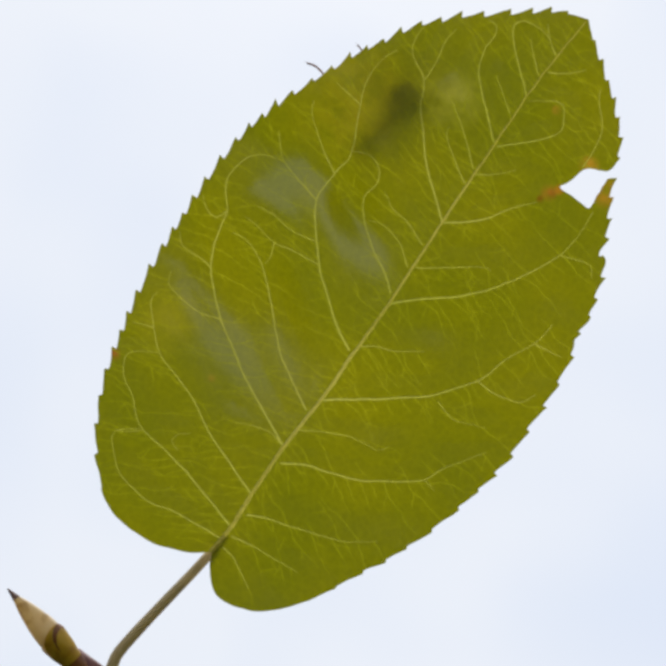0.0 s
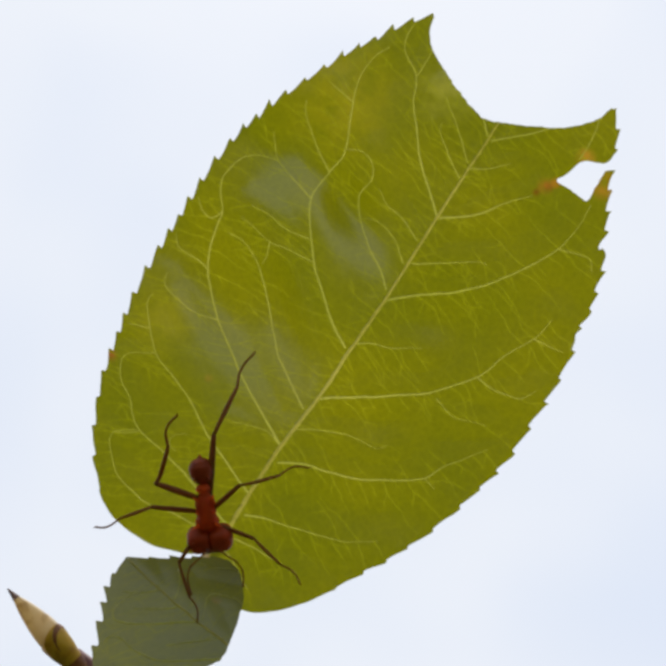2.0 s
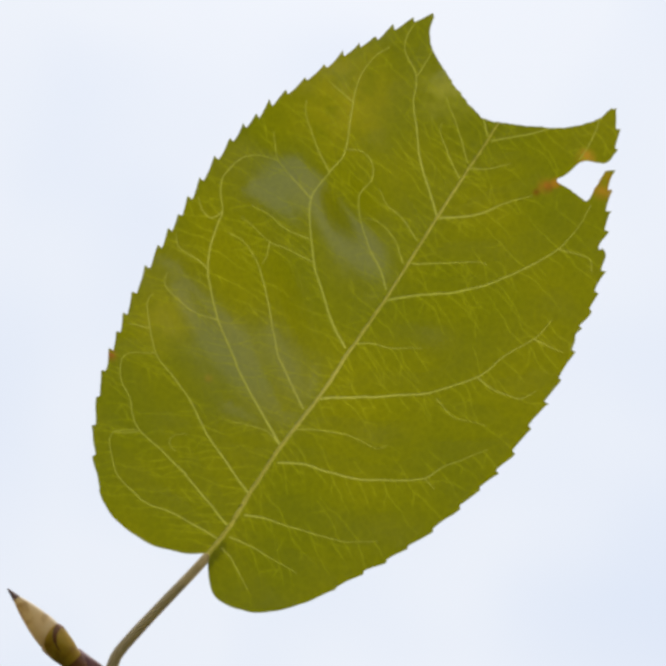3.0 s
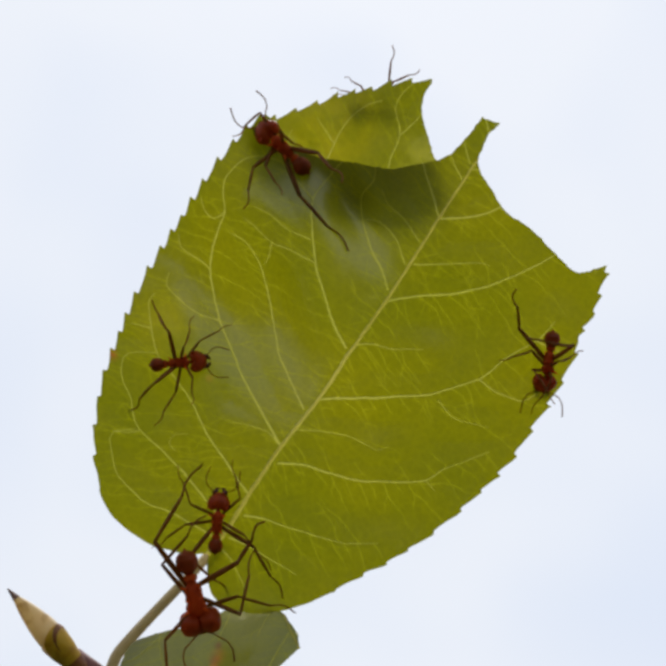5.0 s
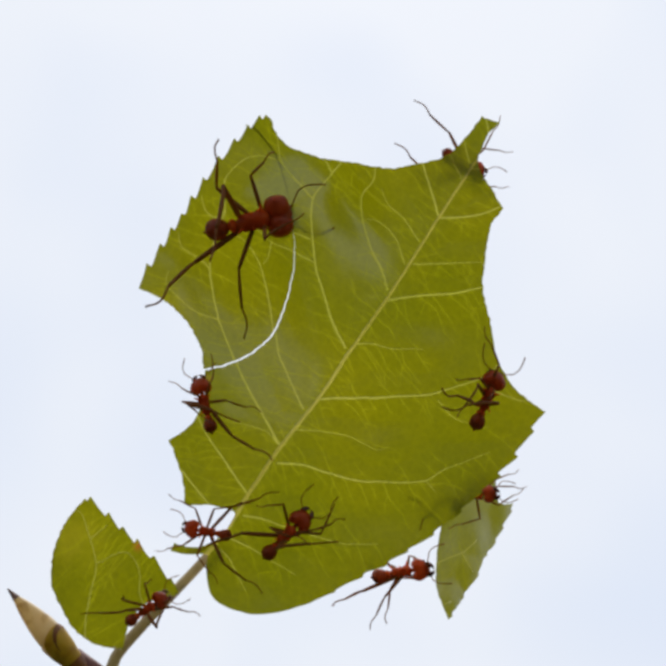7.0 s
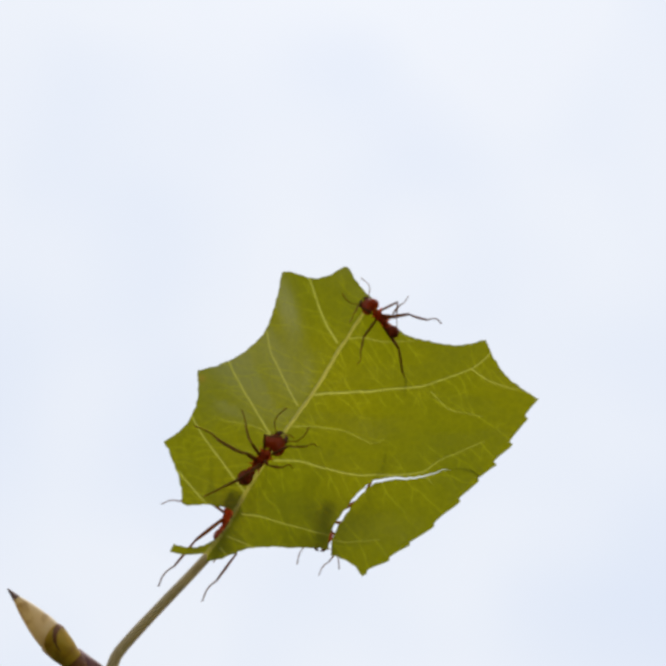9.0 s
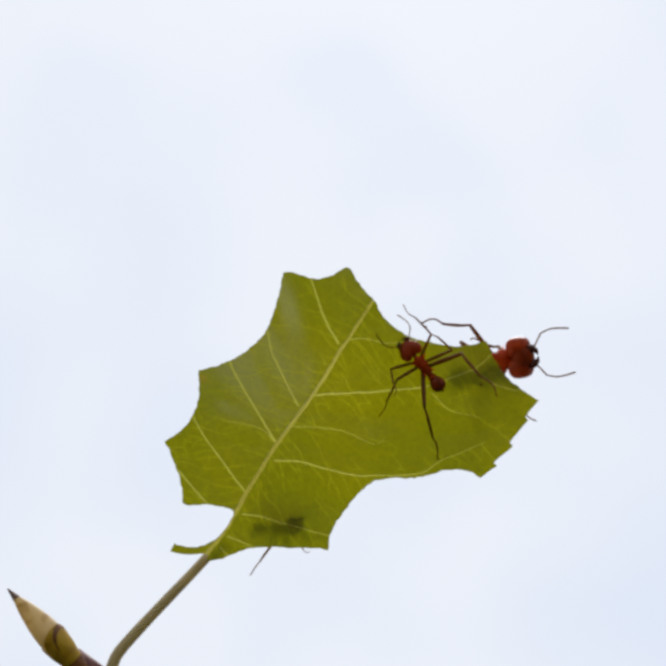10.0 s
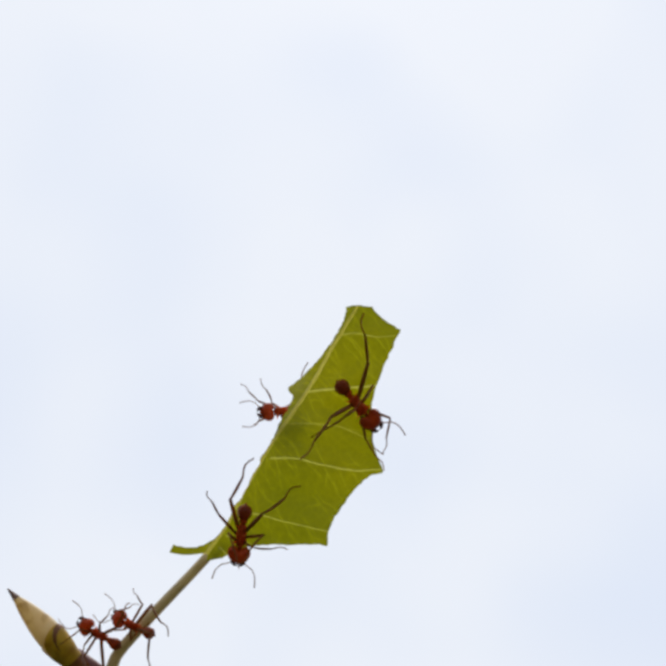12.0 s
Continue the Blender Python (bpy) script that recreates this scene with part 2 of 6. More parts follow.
def cut_edge(points, rough=0.08, step=0.18):
    """A bitten edge: a smooth arc with the fine unevenness of many small bites."""
    out = spline([(x, y, 0) for x, y in points], step)
    for i in range(1, len(out) - 1):
        way = (out[i + 1] - out[i - 1]).normalized()
        k = noise.noise(out[i] * 1.3) * 1.4 + noise.noise(out[i] * 0.45) + 0.8 * noise.noise(out[i] * 2.9) + 1.3 * max(0.0, noise.noise(out[i] * 1.9 + Vector((5, 5, 5))))
        out[i] = out[i] + Vector((-way.y, way.x, 0)) * rough * k
    return [(p.x, p.y) for p in out]


def toothed(points, first, last, sizes, side):
    """A leaf margin with forward-pointing teeth between two shares of its length; sizes: rows of share, depth, pitch."""
    base = spline([(x, y, 0) for x, y in points], 0.2)
    run = [0.0]
    for a, b in zip(base, base[1:]):
        run.append(run[-1] + (b - a).length)
    out, place = [], 0.0
    for i, p in enumerate(base):
        share = run[i] / run[-1]
        depth, pitch = (float(np.interp(share, [r[0] for r in sizes], [r[k] for r in sizes])) for k in (1, 2))
        if 0 < i < len(base) - 1:
            way = (base[i + 1] - base[i - 1]).normalized()
            grow = min(1.0, max(0.0, (share - first) / 0.05)) * min(1.0, max(0.0, (last - share) / 0.03))
            place += (run[i] - run[i - 1]) / pitch * (1.0 + 0.45 * noise.noise(Vector((run[i] * 0.13, side * 7.0, 0))))
            f = place - math.floor(place)
            size = 0.8 + 0.7 * noise.noise(Vector((math.floor(place) * 1.7, side * 3.0, 0)))
            saw = (f ** 1.6) if f < 0.88 else (1 - f) / 0.12
            p = p + Vector((-way.y, way.x, 0)) * side * depth * grow * size * (saw - 0.25) + way * depth * 0.6 * grow * size * saw
            p = p + Vector((-way.y, way.x, 0)) * 0.1 * noise.noise(p * 0.6)
        out.append((p.x, p.y))
    return out


left = toothed(MARGIN_LEFT, 0.13, 0.99, [(0.13, 0.55, 4.2), (0.3, 0.85, 2.7), (0.45, 1.0, 2.5), (1.0, 1.0, 2.4)], 1)
right = toothed(MARGIN_RIGHT, 0.16, 0.99, [(0.16, 0.4, 3.4), (0.4, 0.65, 3.3), (0.62, 0.75, 3.0), (0.75, 0.8, 2.3), (1.0, 0.85, 2.2)], -1)
OUTLINE = left + right[-2:0:-1]

# each cut: the bitten edge, then the way round outside the leaf
CUTS = {}


def cut(name, edge, outside):
    CUTS[name] = (edge, outside)


cut("tip", [(13.29, 37.48), (12.35, 35.29), (12.72, 32.79), (14.66, 29.26), (17.36, 25.62), (19.09, 24.34), (23.58, 23.62), (28.08, 23.31), (31.59, 24.25), (33.97, 26.22)],
    [(41.65, 28.35), (41.88, 43.35), (13.38, 43.78)])
cut("shoulder", [(20.00, 23.95), (18.63, 22.56), (17.45, 19.83), (17.59, 18.57), (18.57, 16.81), (20.53, 13.79), (23.75, 11.25), (27.46, 7.21), (29.20, 6.59), (32.21, 7.56)],
    [(41.20, 6.55), (41.45, 28.55), (20.06, 28.80)])
cut("crown", [(-8.00, 26.25), (-6.92, 25.28), (-6.55, 24.02), (-5.09, 22.24), (-1.13, 20.65), (3.11, 19.81), (6.84, 18.97), (10.85, 19.54), (13.87, 20.32), (16.17, 22.52), (18.23, 25.18)],
    [(18.63, 43.47), (-17.61, 44.27), (-9.46, 28.09)])
cut("lobe", [(-27.49, -9.43), (-23.78, -8.91), (-21.30, -9.91), (-19.11, -12.46), (-17.92, -15.24), (-17.14, -18.26), (-17.20, -21.26), (-17.86, -23.74), (-18.90, -25.57)],
    [(-19.01, -30.72), (-34.26, -30.38), (-33.79, -9.29)])
cut("flank", [(-22.87, 5.25), (-20.21, 4.12), (-17.28, 1.78), (-15.14, -1.79), (-14.74, -5.31), (-14.99, -8.30), (-16.41, -10.76), (-19.08, -12.68)],
    [(-20.27, -14.14), (-33.76, -13.72), (-33.17, 5.57)])
cut("scrap", [(-19.01, -12.85), (-18.04, -15.01), (-17.80, -16.27), (-17.10, -19.78), (-14.10, -20.21), (-11.61, -20.70), (-11.27, -21.60), (-12.65, -23.60), (-14.50, -24.72), (-16.50, -25.02), (-18.95, -24.30)],
    [(-34.16, -24.56), (-34.01, -12.66)])
cut("cheek", [(20.48, 14.36), (18.70, 11.78), (18.00, 7.79), (17.71, 4.79), (18.41, 0.78), (19.11, -3.23), (21.07, -6.75), (24.29, -9.39)],
    [(41.03, -9.60), (41.33, 14.10)])
cut("brow", [(-9.35, 24.60), (-8.27, 23.48), (-6.32, 20.55), (-4.91, 16.02), (-4.15, 11.01), (-4.43, 6.51), (-6.17, 1.54), (-7.71, -0.93), (-10.75, -3.13), (-14.27, -4.31)],
    [(-33.78, -4.46), (-33.25, 25.03)])
cut("chin", [(-14.38, -26.74), (-12.62, -26.43), (-9.06, -25.36), (-4.06, -25.51), (-0.57, -25.88), (1.87, -27.16), (2.80, -28.46), (3.09, -29.62)],
    [(2.49, -41.71), (-19.83, -40.59), (-19.16, -27.11)])
cut("upper", [(-5.47, 6.35), (-3.70, 6.66), (-1.97, 6.18), (-0.25, 5.64), (1.52, 6.00), (3.32, 6.91), (4.48, 5.00), (6.36, 2.66), (7.27, 0.86), (9.67, -1.26), (13.61, -2.61), (16.60, -2.76), (18.98, -2.38)],
    [(27.14, -2.39), (29.36, 42.06), (-30.57, 45.05), (-32.43, 7.70)])
cut("corner", [(-0.48, -26.04), (0.03, -23.81), (1.39, -21.63), (3.25, -19.47), (5.83, -17.94), (10.34, -17.82), (13.38, -17.07), (15.88, -17.24), (17.10, -17.91), (17.91, -18.65)],
    [(25.86, -27.86), (25.11, -42.84), (-1.26, -41.52)])
cut("window", [(-13.02, -3.98), (-12.09, -5.43), (-10.16, -7.03), (-7.20, -7.92), (-4.17, -7.32), (-1.08, -5.47), (2.09, -2.12), (3.85, 1.05), (3.10, 3.09), (1.41, 4.42), (-0.13, 5.75)],
    [(0.74, 23.48), (-31.62, 25.06), (-32.99, -3.00)])
cut("right", [(10.12, -1.34), (8.31, -4.50), (6.63, -7.91), (5.72, -10.87), (5.79, -14.38), (6.63, -17.53)],
    [(6.27, -24.42), (30.98, -25.70), (32.41, 1.76), (10.34, 2.91)])
cut("nib", [(0.96, -1.36), (3.61, 1.51), (6.86, 1.44)],
    [(8.51, 33.05), (-30.94, 35.10), (-32.75, 0.40)])
cut("bite", [(-17.61, -14.76), (-15.96, -13.85), (-13.42, -13.13), (-10.41, -13.03), (-8.47, -14.14), (-7.44, -15.54), (-8.37, -17.15), (-9.74, -19.33), (-11.60, -21.48)],
    [(-18.97, -23.60), (-19.56, -15.56)])
cut("wing", [(3.93, 1.69), (0.78, -3.23), (-1.62, -5.05), (-3.54, -7.15), (-3.13, -8.44), (-4.58, -10.83), (-6.04, -13.48), (-8.84, -17.27), (-10.59, -20.39)],
    [(-33.52, -18.60), (-31.72, 4.48)])
MIDRIB = [(-14.60, -26.10), (-11.80, -22.55), (-9.60, -19.05), (-5.90, -13.55), (-1.45, -7.90), (2.40, -2.40), (6.90, 3.90), (12.80, 12.95), (19.05, 22.20), (22.80, 27.80), (26.30, 32.45), (29.80, 36.70)]
VEINS = []


def vein(side, line, wide, thin):
    VEINS.append((side, line, wide, thin))


vein(-1, [(-13.20, -24.20), (-16.20, -22.40), (-19.20, -20.80), (-21.95, -19.70), (-24.95, -16.70), (-25.70, -14.30), (-26.05, -12.30), (-25.60, -11.45), (-22.70, -11.20)], 0.3, 0.1)
vein(-1, [(-12.20, -22.55), (-15.70, -18.20), (-19.20, -14.30), (-22.45, -11.30), (-23.30, -9.30), (-23.45, -7.80), (-24.45, -5.55), (-24.70, -4.05), (-23.95, -2.30), (-20.45, -2.20)], 0.36, 0.1)
vein(-1, [(-9.70, -18.80), (-11.95, -15.55), (-14.20, -12.30), (-16.20, -8.30), (-18.20, -5.30), (-20.45, -2.30), (-21.10, 0.70), (-21.40, 3.70), (-20.70, 4.80)], 0.36, 0.1)
vein(-1, [(-5.90, -13.20), (-7.95, -9.55), (-10.20, -5.55), (-11.95, -1.30), (-13.20, 1.70), (-13.95, 4.70), (-14.35, 7.70), (-13.95, 10.45), (-12.95, 13.20), (-12.45, 14.35), (-12.60, 17.20), (-11.95, 18.95), (-9.95, 20.70), (-7.95, 20.90), (-5.95, 20.30)], 0.42, 0.11)
vein(-1, [(-3.10, -9.05), (-4.70, -5.80), (-6.20, -2.30), (-6.95, 1.70), (-7.60, 5.20), (-8.20, 7.45), (-9.20, 9.70), (-10.45, 11.10), (-11.80, 11.80)], 0.34, 0.09)
vein(-1, [(1.90, -2.05), (0.30, 1.20), (-0.70, 4.70), (-1.45, 7.20), (-1.95, 10.70), (-2.10, 14.20), (-1.95, 15.70), (-1.20, 16.95), (0.30, 18.95), (2.05, 20.80), (2.70, 23.70), (3.20, 26.80), (3.90, 29.45), (5.55, 31.95), (7.55, 33.30)], 0.42, 0.11)
vein(-1, [(6.80, 4.70), (6.05, 7.20), (4.80, 9.70), (3.80, 12.70), (3.55, 15.20), (3.90, 16.45), (5.30, 17.70), (5.40, 19.45), (4.30, 20.95), (2.40, 21.40)], 0.32, 0.1)
vein(-1, [(12.80, 13.20), (11.80, 16.70), (10.95, 20.20), (10.55, 24.20), (10.30, 26.70), (10.70, 29.70), (9.30, 32.95), (10.05, 35.20), (10.90, 36.30)], 0.38, 0.1)
vein(-1, [(18.95, 22.45), (18.30, 25.20), (17.55, 28.20), (17.15, 30.70), (17.30, 31.95), (18.05, 33.70), (19.05, 34.95), (19.20, 36.20), (18.30, 36.80)], 0.34, 0.1)
vein(-1, [(22.80, 27.95), (22.20, 30.20), (21.55, 32.70), (21.20, 35.45), (21.60, 36.45), (22.80, 36.70), (24.55, 35.70), (25.55, 34.45)], 0.3, 0.1)
vein(-1, [(26.20, 32.70), (25.55, 34.60), (25.30, 36.30)], 0.24, 0.1)
vein(1, [(-12.95, -25.20), (-11.80, -26.30), (-10.95, -28.05), (-9.95, -30.05)], 0.26, 0.1)
vein(1, [(-11.95, -23.90), (-9.70, -24.90), (-7.20, -26.40), (-4.20, -28.20)], 0.3, 0.1)
vein(1, [(-10.20, -21.40), (-8.20, -21.70), (-5.20, -22.70), (-1.20, -23.90), (1.80, -24.55), (5.30, -24.55)], 0.34, 0.09)
vein(1, [(-6.20, -15.30), (-3.20, -15.55), (-0.70, -16.30), (2.30, -17.20), (4.80, -17.45), (7.80, -17.45), (10.80, -17.30), (12.80, -16.05), (15.30, -15.05), (18.05, -14.05)], 0.38, 0.1)
vein(1, [(-1.20, -7.90), (3.30, -7.80), (7.30, -7.65), (11.30, -7.45), (13.80, -6.70), (17.05, -5.65), (18.30, -4.80), (20.80, -2.80), (23.70, -1.30), (25.80, 0.95)], 0.4, 0.1)
vein(1, [(2.80, -1.55), (4.80, -1.55), (6.80, -2.05), (10.80, -2.20)], 0.22, 0.08)
vein(1, [(6.80, 3.45), (9.80, 3.95), (13.80, 4.20), (17.30, 4.80), (20.30, 5.80), (23.80, 7.45), (26.80, 9.20), (29.05, 11.70), (30.55, 14.20)], 0.38, 0.1)
vein(1, [(9.70, 7.70), (13.80, 7.70), (17.30, 7.85), (18.55, 7.35)], 0.22, 0.08)
vein(1, [(13.05, 12.95), (16.30, 13.10), (18.80, 13.70), (20.80, 14.60), (23.90, 15.45)], 0.34, 0.1)
vein(1, [(16.40, 18.60), (19.05, 18.70), (21.55, 19.20)], 0.2, 0.07)
vein(1, [(19.30, 21.95), (21.80, 22.30), (24.55, 22.80), (26.80, 23.80), (27.20, 25.70), (27.05, 26.90), (26.20, 27.30), (23.05, 27.30)], 0.28, 0.08)
vein(1, [(25.30, 30.60), (27.80, 30.60), (29.80, 30.95)], 0.22, 0.1)
vein(0, [(29.40, 19.50), (30.80, 21.70), (31.70, 24.20), (31.30, 27.20), (31.55, 28.70)], 0.18, 0.08)
vein(0, [(-13.20, 1.70), (-15.70, 2.45), (-17.70, 3.95), (-19.35, 5.70), (-19.10, 7.30)], 0.26, 0.08)
vein(0, [(-14.35, 7.70), (-15.70, 8.95), (-17.70, 10.30), (-18.00, 11.95)], 0.2, 0.08)
vein(0, [(-12.45, 14.35), (-13.80, 13.60), (-14.90, 14.70), (-15.30, 16.20)], 0.2, 0.08)
vein(0, [(-1.95, 15.70), (-4.20, 18.20), (-5.80, 20.30), (-6.20, 22.20), (-6.30, 23.80)], 0.26, 0.09)
vein(0, [(-2.20, 10.85), (-4.70, 11.95), (-6.70, 13.70), (-8.90, 14.95)], 0.22, 0.08)
vein(0, [(-1.60, 8.00), (-4.70, 9.70), (-6.95, 10.70), (-8.70, 12.45), (-10.30, 13.70)], 0.22, 0.08)
vein(0, [(-6.95, 10.60), (-7.35, 8.95), (-8.00, 8.10)], 0.18, 0.07)
vein(0, [(0.15, 18.80), (-0.95, 21.20), (-1.70, 23.20), (-2.45, 25.95), (-2.25, 27.30)], 0.24, 0.08)
vein(0, [(3.20, 26.90), (1.55, 28.45), (0.40, 29.50)], 0.2, 0.07)
vein(0, [(8.80, 7.70), (7.70, 10.70), (5.90, 12.70), (4.20, 13.25)], 0.2, 0.07)
vein(0, [(10.45, 10.30), (9.05, 12.70), (7.05, 14.70), (6.05, 16.60)], 0.2, 0.07)
vein(0, [(10.70, 29.70), (12.05, 31.70), (13.30, 34.45), (14.55, 35.70)], 0.22, 0.08)
vein(0, [(16.50, 19.35), (15.65, 22.70), (14.55, 26.20), (13.40, 28.60)], 0.2, 0.07)
vein(0, [(15.55, 17.60), (14.55, 19.70), (13.30, 23.20), (13.70, 24.20)], 0.2, 0.07)
vein(0, [(24.20, 30.30), (23.55, 32.70), (23.30, 34.70)], 0.2, 0.08)
vein(0, [(20.80, 25.80), (19.90, 28.45), (19.30, 30.30)], 0.18, 0.07)
vein(0, [(10.80, -17.30), (11.90, -18.60)], 0.16, 0.07)
vein(0, [(23.70, -1.30), (25.30, -2.05), (26.90, -2.90)], 0.2, 0.08)
vein(0, [(17.05, -5.65), (18.80, -7.05), (20.80, -7.80), (22.05, -8.15), (23.90, -7.30)], 0.22, 0.09)
vein(0, [(26.80, 9.10), (28.80, 8.55), (30.30, 7.95), (30.45, 6.40)], 0.2, 0.08)
vein(0, [(-5.95, -13.30), (-7.20, -11.80), (-9.70, -10.80), (-11.45, -10.55)], 0.16, 0.06)
vein(0, [(-22.45, -11.40), (-24.20, -11.60), (-25.60, -11.45)], 0.2, 0.1)
vein(0, [(-21.10, 0.70), (-22.70, 1.10), (-23.60, 1.30)], 0.18, 0.07)
vein(0, [(-18.20, -13.80), (-18.95, -12.80), (-18.20, -11.90), (-16.70, -11.80)], 0.14, 0.06)
vein(0, [(-4.20, -11.40), (-1.20, -11.60), (2.30, -12.30), (5.30, -13.80), (6.55, -13.30)], 0.16, 0.06)
vein(0, [(12.30, -8.05), (14.05, -10.05), (16.30, -10.80), (18.05, -11.20)], 0.16, 0.06)


def strip(points, w0, w1, step=0.7):
    """Left and right borders of a tapering vein."""
    line = spline([(x, y, 0) for x, y in points], step)
    lo, hi = [], []
    for i, p in enumerate(line):
        way = (line[min(i + 1, len(line) - 1)] - line[max(i - 1, 0)]).normalized()
        w = (w0 + (w1 - w0) * i / (len(line) - 1)) / 2
        wob = Vector((-way.y, way.x, 0)) * (0.06 * noise.noise(p * 0.9) + 0.09 * noise.noise(p * 0.45 + Vector((3.0, 8.0, 1.0))))
        w *= 1.0 + 0.25 * noise.noise(p * 1.3)
        q = Vector((-way.y, way.x, 0)) * w
        lo.append((p + q + wob).to_2d())
        hi.append((p - q + wob).to_2d())
    return line, lo, hi


def fine_lines():
    """Ladder-like small veins that run aslant from each side vein and the midrib to the next one."""
    rng = random.Random(4)
    lines = [(s, spline([(x, y, 0) for x, y in pts], 0.5)) for s, pts, *_ in VEINS]
    mid = spline([(x, y, 0) for x, y in MIDRIB], 0.5)
    lines += [(-1, mid), (1, mid)]
    out = []

    cells = {}

    def run(p, q, reach, rest, own):
        pts, side = [(p.x, p.y)], rng.uniform(-1, 1)
        while reach > 0:
            side = 0.5 * side + rng.uniform(-0.9, 0.9)
            a = q + radians(18) * side + radians(30) * noise.noise(Vector((p.x * 0.4, p.y * 0.4, 7.0)))
            p = p + Vector((math.cos(a), math.sin(a))) * 0.55
            reach -= 0.55
            pts.append((p.x, p.y))
            key = (round(p.x / 0.4), round(p.y / 0.4))
            if len(pts) > 2 and (((rest - (p.x, p.y)) ** 2).sum(1).min() < 0.09 or key in cells):
                break
            if len(pts) > 4 and ((own - (p.x, p.y)) ** 2).sum(1).min() < 0.2:
                break
        for x, y in pts[1:]:
            cells[(round(x / 0.4), round(y / 0.4))] = True
        return pts

    for i, (side, line) in enumerate(lines):
        own = np.array([(p.x, p.y) for p in line])
        rest = np.array([(p.x, p.y) for k, (s, o) in enumerate(lines) if o is not line for p in o])
        for back, gap in ((0, 2.1 if side <= 0 else 2.5), (180, 6.0)):
            at = rng.uniform(1.0, 2.0)
            while at < len(line) - 1:
                p = Vector(line[int(at)]).to_2d()
                at += gap * rng.uniform(0.6, 1.6)
                if line is mid and back:
                    continue
                # nearly level low on the left half, steep low on the right, aslant towards the tip
                up = min(1.0, max(0.0, (p - BASE).dot(AXIS) / 70.0))
                heading = back + (176.0 - 56.0 * up if side <= 0 else -66.0 + 28.0 * up)
                lean = 16 * noise.noise(Vector((p.x * 0.1, p.y * 0.1, 1.0)))
                long = rng.choice((1.8, 3.0, 4.5, 7.0)) * rng.uniform(0.7, 1.2)
                pts = run(p, radians(heading + lean), long, rest, own)
                if len(pts) > 2:
                    out.append(pts)
                    if len(pts) > 5 and rng.random() < 0.55:
                        k = rng.randrange(1, len(pts) - 3)
                        q = radians(heading + lean + rng.choice((-1, 1)) * rng.uniform(35, 60))
                        out.append(run(Vector(pts[k]), q, rng.uniform(0.9, 2.0), rest, own))
    return out


# where the blade sags between its veins; also used to set the ants on it
ribs = [spline([(x, y, 0) for x, y in pts], 0.6) for s, pts, *_ in VEINS] + [spline([(x, y, 0) for x, y in MIDRIB], 0.6)]
RIB_XY = np.array([(p.x, p.y) for line in ribs for p in line])
BASE, TIP = Vector(MIDRIB[0]), Vector(MIDRIB[-1])
AXIS = (TIP - BASE).normalized()


# hollows in the blade: middle, turn of the long axis, half length, half width, depth
DENTS = [(-6.2, 21.4, 5, 5.0, 5.6, 3.4), (-12.4, 4.2, 24, 4.4, 11.5, 4.7), (-6.3, 3.5, 18, 2.6, 9.5, 3.3), (2.7, 14.7, 27, 2.9, 7.0, 3.7), (13.3, 1.2, 0, 3.5, 3.5, 0.9), (5.0, -10.8, 0, 3.0, 3.0, 0.8)]


LOW_RIM = np.array([(p.x, p.y) for p in spline([(x, y, 0) for x, y in MARGIN_RIGHT[2:20]], 1.0)])


def surface(x, y):
    """Height of the leaf's underside towards the lens."""
    d = float(np.sqrt(((RIB_XY - (x, y)) ** 2).sum(1).min()))
    p = Vector((x, y)) - BASE
    along, across = p.dot(AXIS), p.x * AXIS.y - p.y * AXIS.x
    z = -0.42 * (1 - math.exp(-(d / 2.6) ** 2))
    z += 0.35 * noise.noise(Vector((x * 0.11, y * 0.11, 3.0)))
    z -= 0.24 * (math.sqrt(max(0.0, across) ** 2 + 4.0) - 2.0) + 0.0022 * max(0.0, -across - 10.0) ** 2
    for bx, by, turn, lx, ly, deep in DENTS:
        c, q = math.cos(radians(turn)), math.sin(radians(turn))
        u, v = (x - bx) * c + (y - by) * q, (y - by) * c - (x - bx) * q
        z -= deep * math.exp(-(u / lx) ** 2 - (v / ly) ** 2)
    z -= 0.045 * y
    z += 0.008 * max(0.0, 7.0 - along) ** 2 * min(1.0, max(0.0, across) / 6.0)
    if across > 0 and along < 55:  # the lower right rim curls towards the lens
        rim = float(np.sqrt(((LOW_RIM - (x, y)) ** 2).sum(1).min()))
        z += 0.021 * max(0.0, 9.0 - rim) ** 2 * min(1.0, across / 9.0) * min(1.0, (55 - along) / 25)
    return z


